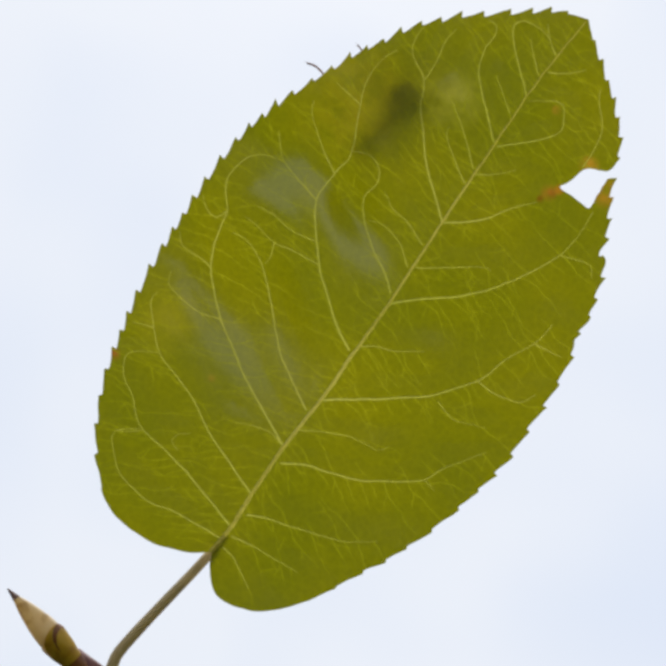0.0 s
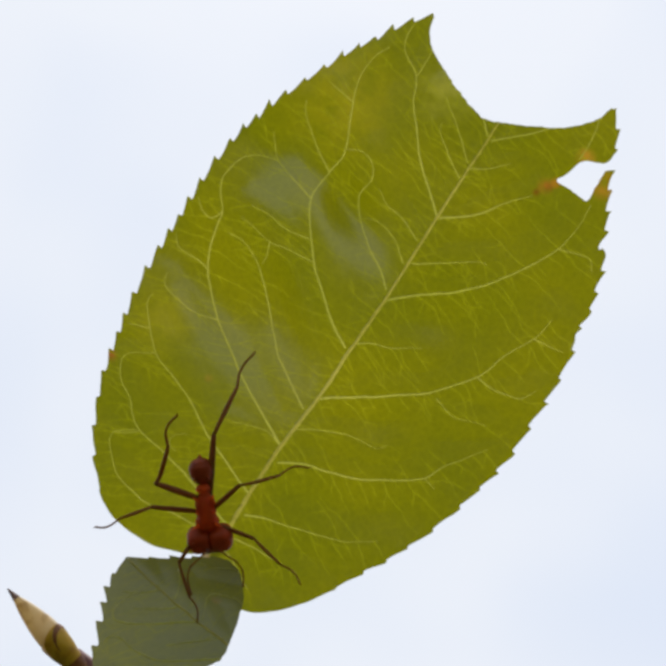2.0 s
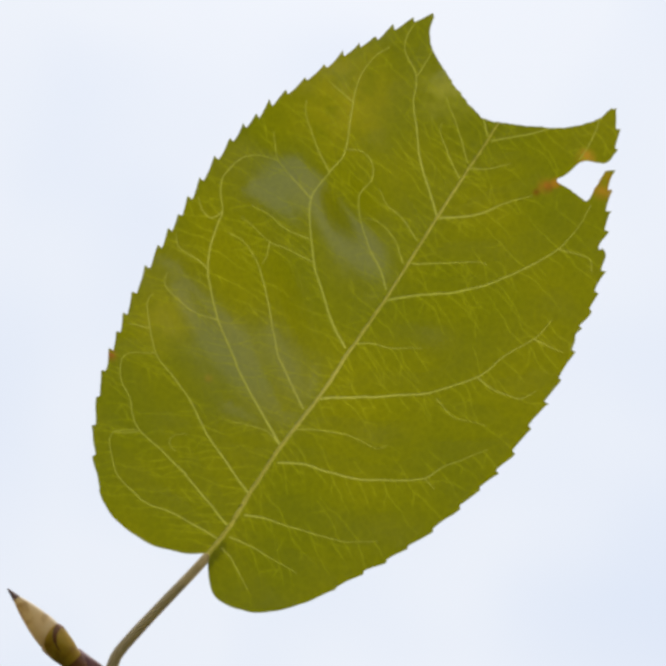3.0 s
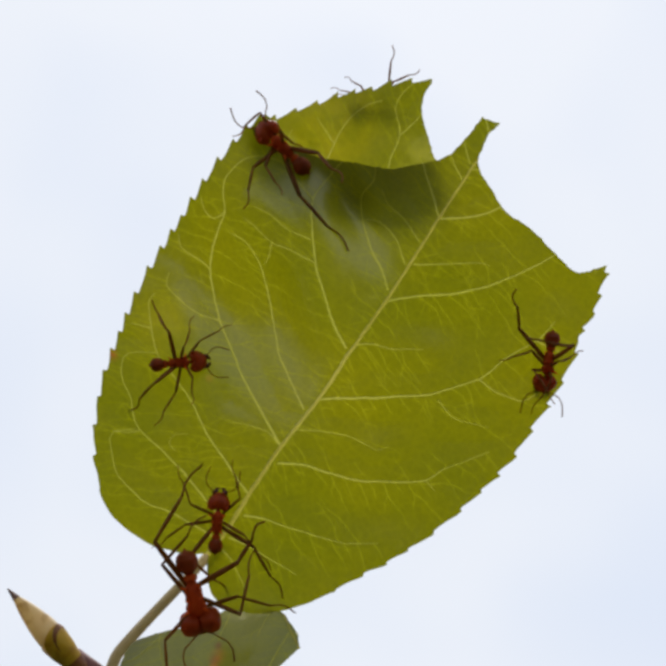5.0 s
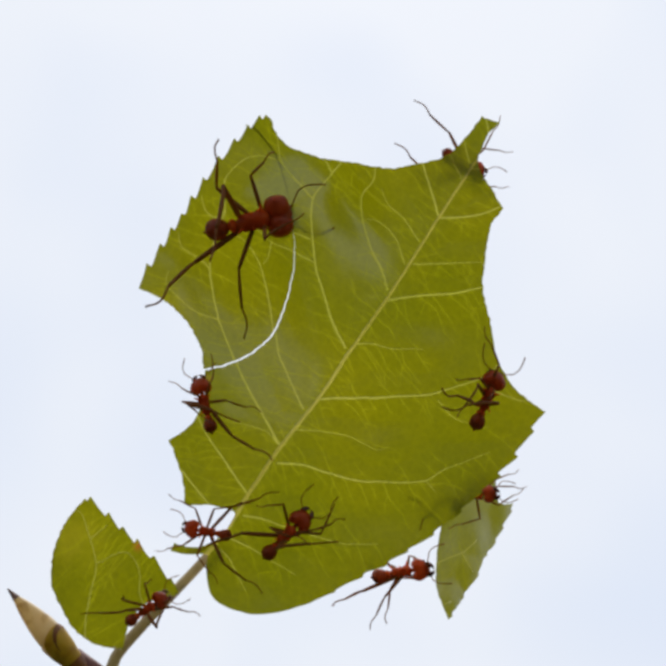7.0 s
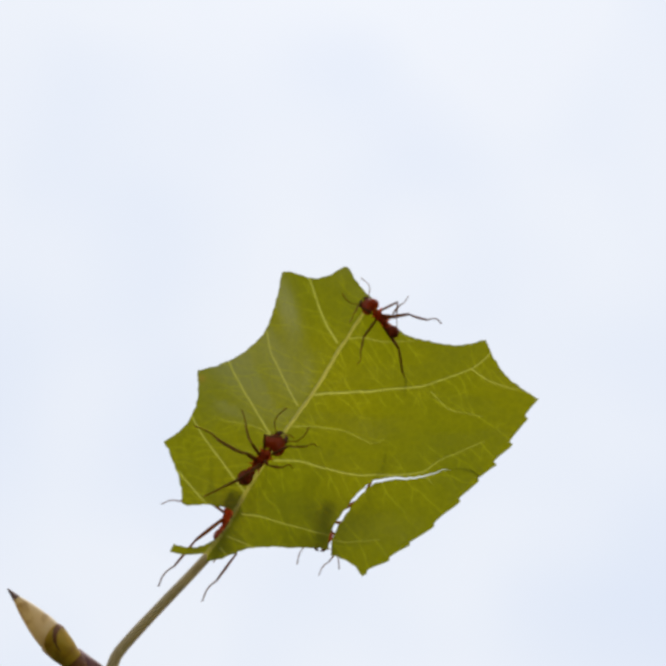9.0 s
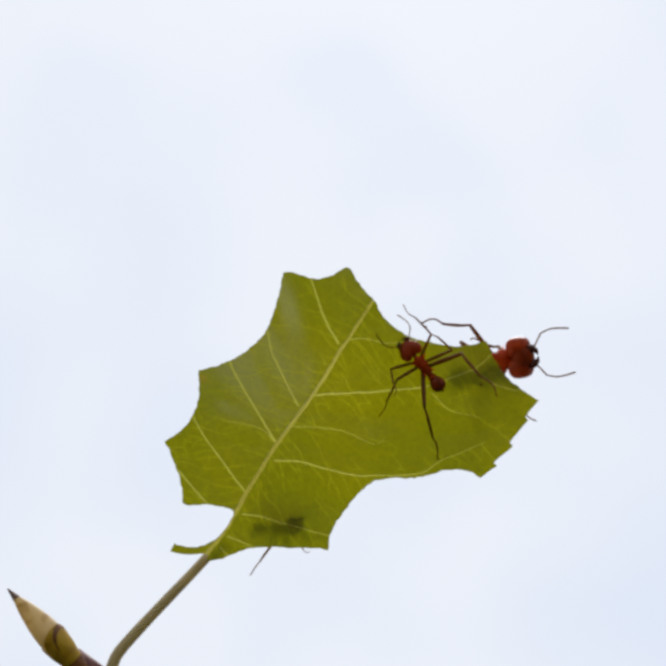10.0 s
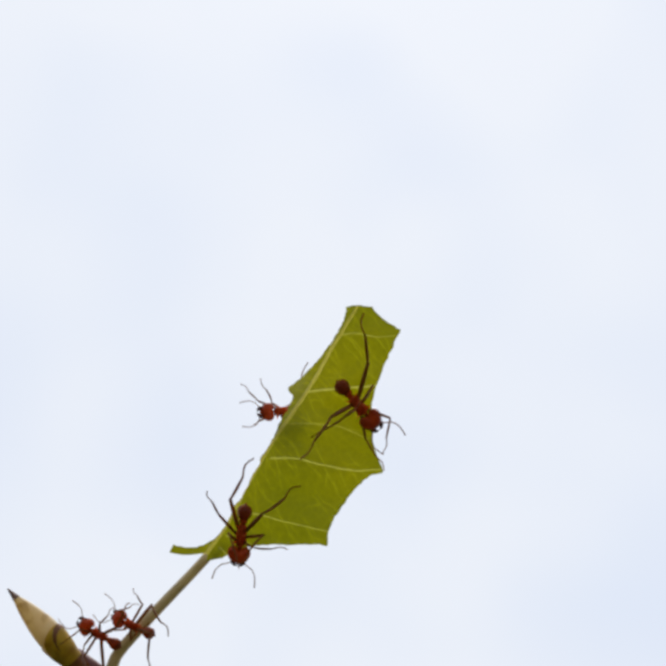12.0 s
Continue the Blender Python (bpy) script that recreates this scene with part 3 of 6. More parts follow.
def build_leaf():
    from mathutils import geometry
    verts, faces, kinds = [], [], []

    def turned(points):
        area = sum(a[0] * b[1] - b[0] * a[1] for a, b in zip(points, list(points[1:]) + [points[0]]))
        return list(points) if area > 0 else list(points)[::-1]

    def polygon(points, kind):
        n0 = len(verts)
        points = turned(points)
        verts.extend(Vector(p) for p in points)
        faces.append(list(range(n0, n0 + len(points))))
        kinds.append(kind)

    polygon(OUTLINE, ("leaf", 0))
    polygon(cut_edge(NOTCH, 0.04), ("notch", 0))
    for name, (edge, outside) in CUTS.items():
        ring = cut_edge(edge) + list(outside)
        close = []
        for (ax, ay), (bx, by) in zip(ring, ring[1:] + ring[:1]):
            k = max(1, math.ceil(math.hypot(bx - ax, by - ay) / 0.6))
            close += [(ax + (bx - ax) * j / k, ay + (by - ay) * j / k) for j in range(k)]
        polygon(close, ("cut", name))
    vein_lines = [(MIDRIB, 0.54, 0.14)] + [(pts, w0 * 0.66, w1 * 0.8) for s, pts, w0, w1 in VEINS]

    def ribbon(pts, w0, w1, step, kind):
        line, lo, hi = strip(pts, w0, w1, step)
        n0 = len(verts)
        for a, b in zip(lo, hi):
            verts.extend((a, b))
        for k in range(len(lo) - 1):
            quad = [n0 + 2 * k + 2, n0 + 2 * k, n0 + 2 * k + 1, n0 + 2 * k + 3]
            q = [verts[i] for i in quad]
            turns = [(q[(i + 1) % 4] - q[i]).cross(q[(i + 2) % 4] - q[(i + 1) % 4]) for i in range(4)]
            if all(c > 1e-7 for c in turns) or all(c < -1e-7 for c in turns):
                faces.append(quad if turns[0] > 0 else quad[::-1])
                kinds.append(kind)

    for i, (pts, w0, w1) in enumerate(vein_lines):
        ribbon(pts, w0, w1, 0.7, ("vein", i))
    for pts in fine_lines():
        ribbon(pts, 0.11, 0.05, 0.7, ("fine", 0))
    rng = random.Random(9)
    xs, ys = [p[0] for p in OUTLINE], [p[1] for p in OUTLINE]
    y, row = min(ys), 0
    while y < max(ys):
        x = min(xs) + (row % 2) * 0.4
        while x < max(xs):
            verts.append(Vector((x + rng.uniform(-0.15, 0.15), y + rng.uniform(-0.15, 0.15))))
            x += 0.8
        y, row = y + 0.7, row + 1
    co, ed, fa, ov, oe, of = geometry.delaunay_2d_cdt(verts, [], faces, 0, 1e-5)
    order = {name: i for i, name in enumerate(CUTS)}
    groups = {}
    for tri, owners in zip(fa, of):
        tags = [kinds[o] for o in owners]
        if ("leaf", 0) not in tags or ("notch", 0) in tags:
            continue
        names = sorted((v for k, v in tags if k == "cut"), key=order.get)
        piece = names[0] if names else "rest"
        veins = [v for k, v in tags if k == "vein"]
        sort = ("vein", min(veins)) if veins else ("blade", 1 if ("fine", 0) in tags else 0)
        groups.setdefault(piece, {}).setdefault(sort[0] if sort[0] == "blade" else sort, []).append((tri, sort[1]))
    height = {}

    def h(i):
        if i not in height:
            height[i] = surface(co[i].x, co[i].y)
        return height[i]

    leaf = new("leaf")
    tagged(leaf, "yellow-green toothed leaf with pale veins, cut away by ants", "leaf")
    pieces = {}
    for piece in list(CUTS) + ["rest"]:
        got = groups.get(piece)
        if not got:
            continue
        tris = got.get("blade", [])
        ob = part("blade" if piece == "rest" else "leaf_piece", sheet(tris, co, h, 0.0, (BLADE, FINE)), leaf,
                  "lowest part of the leaf blade left on the stalk" if piece == "rest" else "piece of green leaf blade with a bitten edge")
        pieces[piece] = ob
        for key in sorted(k for k in got if k != "blade"):
            name = "midrib" if key[1] == 0 else "vein"
            part(name, sheet([(t, 0) for t, s in got[key]], co, h, 0.05 if key[1] else 0.12, (VEIN if key[1] else RIB,)), ob,
                 "thick pale midrib" if key[1] == 0 else "")
    return leaf, pieces


def sheet(tris, co, h, rise, mats):
    """Thin leaf tissue from triangles in the plane; raised veins get flanks down to the blade."""
    index, verts, faces, slots, edges = {}, [], [], [], {}
    for tri, slot in tris:
        ids = []
        for v in tri:
            if v not in index:
                index[v] = len(verts)
                z = h(v)
                k = (1 - z / DIST) * MM
                verts.append((co[v].x * k, co[v].y * k, (z + rise) * MM))
            ids.append(index[v])
        faces.append(tuple(ids))
        slots.append(slot)
        for a, b in zip(ids, ids[1:] + ids[:1]):
            edges[(a, b)] = slot
    if rise:
        foot = {}
        for (a, b), slot in edges.items():
            if (b, a) not in edges:
                for v in (a, b):
                    if v not in foot:
                        foot[v] = len(verts)
                        verts.append((verts[v][0], verts[v][1], verts[v][2] - (rise + 0.02) * MM))
                faces.append((b, a, foot[a], foot[b]))
                slots.append(slot)
    me = bpy.data.meshes.new("sheet")
    me.from_pydata(verts, [], faces)
    for mm in mats:
        me.materials.append(mm)
    me.polygons.foreach_set("material_index", slots)
    me.shade_smooth()
    if not rise:
        ways = []
        for v, i in sorted(index.items(), key=lambda pair: pair[1]):
            z, e = h(v), 0.25
            sx = (surface(co[v].x + e, co[v].y) - surface(co[v].x - e, co[v].y)) / (2 * e)
            sy = (surface(co[v].x, co[v].y + e) - surface(co[v].x, co[v].y - e)) / (2 * e)
            ways.append(Vector((-sx, -sy, 1)).normalized())
        me.normals_split_custom_set_from_vertices(ways)
    return me


leaf, PIECES = build_leaf()


# ---- twig with the leaf's stalk and a closed bud ----
def stem_line(d):
    """y and z on the leaf's plane of the stem, d millimetres below the bud: it hangs plumb down to the soil."""
    return -43.3 - d * math.cos(UPWARD), -1.0 + d * math.sin(UPWARD)


def build_twig():
    twig = new("twig")
    twig.matrix_world = STAGE
    tagged(twig, "red-brown twig with a pointed tan bud and a leaf stalk", "twig")
    b = bmesh.new()
    pts = spline([(-12.45, -23.40, 0.30), (-14.35, -25.80, 0.20), (-16.70, -28.40, 0.00), (-20.20, -32.05, 0.00), (-23.70, -35.80, 0.00), (-25.60, -38.20, 0.00), (-26.45, -40.80, 0.00), (-27.45, -43.30, -0.50)], 1.2)
    wide = [0.30 + 0.22 * min(1.0, i / 3) + 0.22 * i / (len(pts) - 1) + 0.03 * noise.noise(p * 0.5) for i, p in enumerate(pts)]
    tube(b, [p * MM for p in pts], [w * MM for w in wide], 12)
    part("leaf_stalk", to_object("leaf_stalk", b, [STALK]), twig, "smooth buff leaf stalk")
    b = bmesh.new()
    pts = [(-30.95, -38.55, -1.00), (-28.45, -40.30, -1.00), (-27.45, -43.30, -1.00)]
    deep = STAGE.translation.z / MM
    pts += [(-27.2 + 3.0 * noise.noise(Vector((d * 0.011, 2.0, 0))) * min(1.0, d / 90), *stem_line(d)) for d in range(4, int(deep) - 30, 24)]
    pts = spline(pts, 6.0)
    tube(b, [p * MM for p in pts], [(1.5 + 0.25 * noise.noise(p * 0.2) + 0.022 * i) * MM for i, p in enumerate(pts)], 14)
    part("stem", to_object("stem", b, [TWIG]), twig, "knobbly red-brown stem")
    # bud: overlapping scales round a pointed core
    root, tip = Vector((-29.60, -39.70, 0.0)), Vector((-38.30, -30.10, 0.0))
    way = (tip - root)
    turn = way.to_track_quat("Z", "Y").to_matrix().to_4x4()
    long = way.length
    bud = part("bud", to_object("bud", scale_mesh(long, 0.0, 1.0, 0, 360, 1.0), [SCALE_BROWN]), twig, "closed tan bud")
    bud.matrix_basis = Matrix.Translation(root * MM) @ turn
    for z0, z1, a0, a1, puff, tissue in ((0.0, 0.47, 40, 235, 1.07, SCALE_OCHRE), (0.0, 0.42, 215, 400, 1.09, SCALE_OCHRE),
                                         (0.41, 0.465, 95, 215, 1.085, SCALE_DARK), (-0.03, 0.11, 0, 360, 1.22, SCALE_DARK),
                                         (0.88, 1.0, 0, 360, 1.1, SCALE_TIP)):
        part("bud_scale", to_object("bud_scale", scale_mesh(long, z0, z1, a0, a1, puff), [tissue]), bud)
    return twig


BUD_SHAPE = ((-0.1, 0.75), (0.0, 0.85), (0.1, 1.08), (0.25, 1.5), (0.4, 1.68), (0.55, 1.5), (0.7, 1.12), (0.8, 0.78), (0.87, 0.46), (0.93, 0.27), (1.0, 0.07))


def bud_radius(z):
    for (z0, r0), (z1, r1) in zip(BUD_SHAPE, BUD_SHAPE[1:]):
        if z <= z1:
            f = (z - z0) / (z1 - z0)
            return r0 + (r1 - r0) * f
    return BUD_SHAPE[-1][1]


def scale_mesh(long, z0, z1, a0, a1, puff):
    b = bmesh.new()
    rows, cols = 14, 18
    grid = []
    for i in range(rows + 1):
        z = z0 + (z1 - z0) * i / rows
        line = []
        for j in range(cols + 1):
            q = radians(a0 + (a1 - a0) * j / cols)
            edge = 1.0 if a1 - a0 >= 360 else math.sin(math.pi * j / cols) ** 0.5
            zz = z0 + (z - z0) * (0.6 + 0.4 * edge) if z0 < 0.3 else z - 0.16 * (1 - edge)
            r = bud_radius(zz) * puff
            line.append(b.verts.new(Vector((math.cos(q) * r, math.sin(q) * r, zz * long)) * MM))
        grid.append(line)
    for i in range(rows):
        for j in range(cols):
            b.faces.new((grid[i][j], grid[i][j + 1], grid[i + 1][j + 1], grid[i + 1][j]))
    bmesh.ops.remove_doubles(b, verts=b.verts[:], dist=1e-6)
    if a1 - a0 < 360:
        bmesh.ops.solidify(b, geom=b.faces[:], thickness=0.08 * MM)
    return b


twig = build_twig()


# ---- ants ----
def ant_meshes(head, leg, stout):
    """Meshes of one kind of ant, in millimetres, head towards x, back towards z."""
    got = {}
    big = leg > 1.52
    b = bmesh.new()
    # gaster: overlapping rings behind the waist, with a pointed end
    gx, gl, gw = (-2.75, 0.98, 0.88) if big else (-2.45, 0.98, 0.86)
    blob(b, (gx, 0, 0.05), (gl, gw, gw * 0.96), 20, 14, lambda c: Vector((c.x, c.y * (1 - 0.16 * c.x), c.z * (1 - 0.1 * c.x))))
    tube(b, [(gx - gl + 0.3, 0, 0.02), (gx - gl - 0.02, 0, -0.05), (gx - gl - 0.2, 0, -0.1)], [0.34, 0.15, 0.03], 8)
    for k in (0.35, 0.68):
        r = gw * math.sqrt(1 - k * k) * (1 + 0.16 * k)
        tube(b, [(gx - gl * k + 0.06, 0, 0.05), (gx - gl * k - 0.02, 0, 0.05)], [r * 1.015, r * 0.985], 18)
    for k in (-2, 2):
        blob(b, (gx + 0.45, 0.22 * k, gw * 0.62), (0.16, 0.13, 0.16), 8, 6)
    got["gaster"] = to_object("gaster", b, [SHELL_DARK])
    b = bmesh.new()
    blob(b, (-1.52, 0, 0.0), (0.38, 0.50 * stout ** 0.5, 0.46), 12, 8, lambda c: Vector((c.x, c.y, c.z * (1.0 + 0.25 * (c.z > 0)))))
    blob(b, (-1.02, 0, 0.0), (0.34, 0.36 * stout, 0.42), 12, 8)
    tube(b, [(-2.2 if big else -1.9, 0, 0), (-1.25, 0, -0.02), (-0.6, 0, -0.05)], [0.3, 0.24, 0.36 * stout], 10)
    for s in (-1, 1):
        tube(b, [(-1.5, 0.24 * s, 0.26), (-1.6, 0.42 * s, 0.52)], [0.09, 0.015], 6)
    got["waist"] = to_object("waist", b, [SHELL])
    b = bmesh.new()
    # thorax: collar, two humps and a sloping rear, each with its pair of spines
    low = -1.15 if big else -0.85
    tube(b, [(x, 0, z) for x, z in ((low, -0.06), (-0.6, 0.0), (-0.15, 0.02), (0.3, 0.06), (0.75, 0.1), (1.15, 0.06), (1.42, 0.0))],
         [stout * r for r in (0.24, 0.5, 0.55, 0.54, 0.6, 0.52, 0.26)], 16)
    blob(b, (0.78, 0, 0.12), (0.6, 0.68 * stout, 0.56), 16, 12)
    blob(b, (0.1, 0, 0.14), (0.62, 0.58 * stout, 0.54), 16, 12)
    blob(b, (-0.5, 0, 0.1), (0.62, 0.58 * stout, 0.52), 16, 12)
    for s in (-1, 1):
        tube(b, [(0.9, 0.42 * s, 0.34), (1.04, 0.84 * s, 0.76), (1.16, 1.08 * s, 1.0)], [0.2, 0.1, 0.012], 7)
        tube(b, [(0.95, 0.5 * s, -0.1), (1.1, 0.86 * s, -0.12)], [0.14, 0.012], 7)
        tube(b, [(0.2, 0.3 * s, 0.32), (0.12, 0.7 * s, 0.78)], [0.16, 0.012], 7)
        tube(b, [(-0.55, 0.28 * s, 0.24), (-0.92, 0.62 * s, 0.64), (-1.14, 0.8 * s, 0.84)], [0.17, 0.09, 0.01], 7)
        for x in ((0.95, 0.1, -0.8) if big else (0.95, 0.35, -0.25)):
            blob(b, (x, 0.32 * s, -0.3), (0.22, 0.24, 0.28), 8, 6)
    got["thorax"] = to_object("thorax", b, [SHELL])
    b = bmesh.new()

    def heart(c):
        """Two swollen rear lobes with a cleft between them, narrowing to the mouth."""
        cleft = math.exp(-(c.y / 0.3) ** 2)
        x = c.x + 0.5 * cleft * max(0.0, -c.x) ** 1.2
        crease = 1.0 - 0.24 * cleft * max(0.0, 0.45 - c.x)
        return Vector((x, c.y * (1.0 - 0.22 * c.x - 0.1 * c.x * c.x), c.z * crease * (1.0 - 0.2 * c.x)))

    def boxy(c):
        """A ball with flattened sides and rounded corners."""
        return c / (abs(c.x) ** 3 + abs(c.y) ** 3 + abs(c.z) ** 3) ** 0.26

    if big:
        for s in (-1, 1):
            blob(b, (1.42 + 0.50 * head, 0.45 * head * s, 0.06), (0.54 * head, 0.50 * head, 0.54 * head), 24, 16, lambda c: boxy(c) * (1.0 - 0.08 * c.x))
        blob(b, (1.42 + 0.62 * head, 0, -0.06), (0.44 * head, 0.6 * head, 0.44 * head), 18, 12, boxy)
    else:
        blob(b, (1.42 + 0.62 * head, 0, 0.03), (0.72 * head, 0.80 * head, 0.58 * head), 28, 18, heart)
    blob(b, (1.42 + (1.0 if big else 1.14) * head, 0, -0.08), (0.22 * head, 0.5 * head, 0.3 * head), 14, 10)
    tube(b, [(1.15, 0, 0), (1.42 + 0.35 * head, 0, 0)], [0.2, 0.26], 8)
    for s in (-1, 1):
        tube(b, [(1.42 + 0.3 * head, 0.52 * head * s, 0.36 * head), (1.42 - 0.02 * head, 0.76 * head * s, 0.66 * head)], [0.1 * head, 0.012], 6)
        tube(b, [(1.42 + 0.85 * head, 0.3 * head * s, 0.3 * head), (1.42 + 1.1 * head, 0.34 * head * s, 0.26 * head)], [0.1 * head, 0.05 * head], 6)
    got["head"] = to_object("head", b, [SHELL_HEAD])
    for s, side in ((-1, "r"), (1, "l")):
        b = bmesh.new()
        x0 = 1.42 + (1.05 if big else 1.2) * head
        tube(b, [(x0 - 0.12, 0.34 * head * s, -0.15), (x0 + 0.2 * head, 0.36 * head * s, -0.22), (x0 + 0.42 * head, 0.22 * head * s, -0.3),
                 (x0 + 0.5 * head, 0.04 * s, -0.34)], [0.2 * head, 0.18 * head, 0.12 * head, 0.03], 8, 0.6)
        for k in range(3):
            tube(b, [(x0 + (0.2 + 0.09 * k) * head, 0.24 * head * s, -0.25), (x0 + (0.22 + 0.09 * k) * head, 0.1 * head * s, -0.27)], [0.05 * head, 0.01], 5)
        got["mandible" + side] = to_object("mandible", b, [JAW])
        b = bmesh.new()
        blob(b, (1.42 + 0.95 * head, 0.60 * head * s, 0.14 * head), (0.13, 0.1, 0.13), 8, 6)
        got["eye" + side] = to_object("eye", b, [DARK])
        b = bmesh.new()
        tube(b, spline([(0, 0, 0), (0.5, 0.55 * s, 0.28), (1.0, 1.15 * s, 0.45)], 0.3), [0.075, 0.07, 0.065, 0.06, 0.06, 0.065, 0.07][:len(spline([(0, 0, 0), (0.5, 0.55 * s, 0.28), (1.0, 1.15 * s, 0.45)], 0.3))], 6)
        fl = spline([(1.0, 1.15 * s, 0.45), (1.75, 1.35 * s, 0.25), (2.5, 1.25 * s, -0.05), (3.1, 1.1 * s, -0.3)], 0.25)
        tube(b, fl, [0.05 + 0.012 * (i % 2) + 0.02 * i / len(fl) for i in range(len(fl))], 6)
        got["antenna" + side] = to_object("antenna", b, [LIMB])
    b = bmesh.new()
    fe = spline([(0, 0, 0), (0.35 * leg, 0, 0.12), (1.3 * leg, 0, 0.42), (2.6 * leg, 0, 0.75)], 0.35)
    tube(b, fe, [0.13 + 0.09 * math.sin(math.pi * (0.12 + 0.8 * i / (len(fe) - 1))) for i in range(len(fe))], 8)
    got["leg"] = to_object("leg", b, [LIMB])
    b = bmesh.new()
    ti = spline([(0, 0, 0), (0.7 * leg, 0, -0.10), (2.0 * leg, 0, -0.7), (2.25 * leg, 0, -0.88)], 0.35)
    tube(b, ti, [0.155 - 0.045 * abs(2 * i / (len(ti) - 1) - 1) for i in range(len(ti))], 8)
    blob(b, (0, 0, 0), (0.12, 0.12, 0.12), 8, 6)
    ta = spline([(2.25 * leg, 0, -0.88), (2.8 * leg, 0.26, -1.32), (3.3 * leg, 0.24, -1.55), (3.9 * leg, -0.06, -1.62)], 0.28)
    tube(b, ta, [0.08 + 0.012 * (i % 2) - 0.015 * i / len(ta) for i in range(len(ta))], 6)
    for s in (-1, 1):
        tube(b, [(3.88 * leg, 0, -1.62), (4.02 * leg, 0.07 * s, -1.68)], [0.03, 0.008], 5)
    got["shin"] = to_object("shin", b, [LIMB])
    return got


KINDS = {"worker": (ant_meshes(1.66, 1.5, 1.08), 1.66, 1.5), "soldier": (ant_meshes(1.72, 1.55, 1.28), 1.72, 1.55)}
HIPS = {"worker": ((0.95, 58, -48, 0.78), (0.35, 94, 58, 0.88), (-0.25, 140, 50, 1.18)),
        "soldier": ((0.95, 58, -48, 0.78), (0.1, 94, 58, 0.88), (-0.8, 140, 50, 1.12))}


def build_ant(kind, size, seed):
    meshes, head, reach = KINDS[kind]
    rng = random.Random(seed)
    ant = new("ant")
    ant.scale = (size * MM,) * 3
    if kind == "soldier":
        tagged(ant, "large red-brown leafcutter ant with a broad two-lobed head", "ant", "leafcutter ants")
    else:
        tagged(ant, "red-brown leafcutter worker ant with long thin legs", "ant", "leafcutter ants")
    for name in ("gaster", "waist", "thorax"):
        part(name, meshes[name], ant)
    hd = part("head", meshes["head"], ant)
    bow = 38 if kind == "soldier" else rng.uniform(14, 34)  # the head is bent down to the leaf
    hd.matrix_basis = pose(1.42, 0, 0, 0, bow) @ pose(-1.42, 0, 0)
    for side, s in (("r", -1), ("l", 1)):
        part("mandible", meshes["mandible" + side], hd, "black toothed mandible")
        part("eye", meshes["eye" + side], hd)
        an = part("antenna", meshes["antenna" + side], hd)
        an.matrix_basis = pose(1.42 + 1.15 * head, 0.28 * head * s, 0.12, 0, rng.uniform(-12, 12) - bow, s * rng.uniform(-15, 25))
    legs = []
    for s in (-1, 1):
        for x, yaw, bend, long in HIPS[kind]:
            leg = part("leg", meshes["leg"], ant)
            y0 = yaw + rng.uniform(-20, 20)
            tip = rng.uniform(-10, 1)
            leg.matrix_basis = pose(x, 0.32 * s, -0.25, 0, tip, s * y0)
            leg.scale = (long,) * 3
            length = 2.6 * reach
            shin = part("shin", meshes["shin"], leg)
            shin.matrix_basis = pose(length, 0, 0.75, 0, 3 - tip + rng.uniform(-5, 5), s * (bend + rng.uniform(-38, 38)))
            legs.append((leg, shin, x, s, y0, tip, length * long, 3.75 * length / 2.6 * long, shin.matrix_basis.copy()))
    return ant, legs


def footing(near, x, y):
    """Height and slope of the swung leaf under a place on the picture's plane."""
    def height(u, v):
        p = near.inverted() @ Vector((u * MM, v * MM, 0))
        lx, ly = p.x / MM, p.y / MM
        return (near @ Vector((lx * MM, ly * MM, surface(lx, ly) * MM))).z / MM
    z, e = height(x, y), 6.0
    up = Vector((height(x - e, y) - height(x + e, y), height(x, y - e) - height(x, y + e), 4 * e)).normalized()
    return z, Vector((0, 0, 1)).rotation_difference(up).to_matrix().to_4x4()


STEM_TOP = -46.0  # below this height ants keep to the stem


def on_stem(y):
    """x, z and lean of an ant on the lens side of the plumb stem."""
    d = (-43.3 - y) / math.cos(UPWARD)
    z = stem_line(d)[1] + 1.9 * math.cos(UPWARD)
    return -27.2 + 3.0 * noise.noise(Vector((d * 0.011, 2.0, 0))) * min(1.0, d / 90), z, Matrix.Rotation(-UPWARD, 4, "X")


def stand(x, y, z, heading, back=0.0, slope=Matrix.Identity(4)):
    """Pose of a thing on the leaf's plane, in millimetres and degrees; back 180 turns its feet to the lens."""
    return STAGE @ pose(x * MM, y * MM, z * MM) @ slope @ pose(0, 0, 0, 0, 0, heading) @ pose(0, 0, 0, back, 0, 0)


def eased(rows):
    """Adds rows between two poses that are turned far from each other."""
    out = [rows[0]]
    for (t0, m0), (t1, m1) in zip(rows, rows[1:]):
        q0, q1 = m0.to_quaternion(), m1.to_quaternion()
        turn = math.degrees(q0.rotation_difference(q1).angle)
        turn = min(turn, 360 - turn)
        steps = min(int(turn // 55) + 1, max(1, round((t1 - t0) * FPS)))
        for k in range(1, steps):
            f = k / steps
            q = q0.slerp(q1, f) if q0.dot(q1) >= 0 else q0.slerp(-q1, f)
            out.append((t0 + (t1 - t0) * f, Matrix.LocRotScale(m0.translation.lerp(m1.translation, f), q, None)))
        out.append((t1, m1))
    return out


def sway(t):
    """How far the leaf has swung in its own plane and rolled about its left margin, in degrees."""
    for (t0, a0, b0), (t1, a1, b1) in zip(SWAY, SWAY[1:]):
        if t0 <= t <= t1:
            f = (t - t0) / (t1 - t0)
            return a0 + (a1 - a0) * f, b0 + (b1 - b0) * f
    return SWAY[-1][1:]


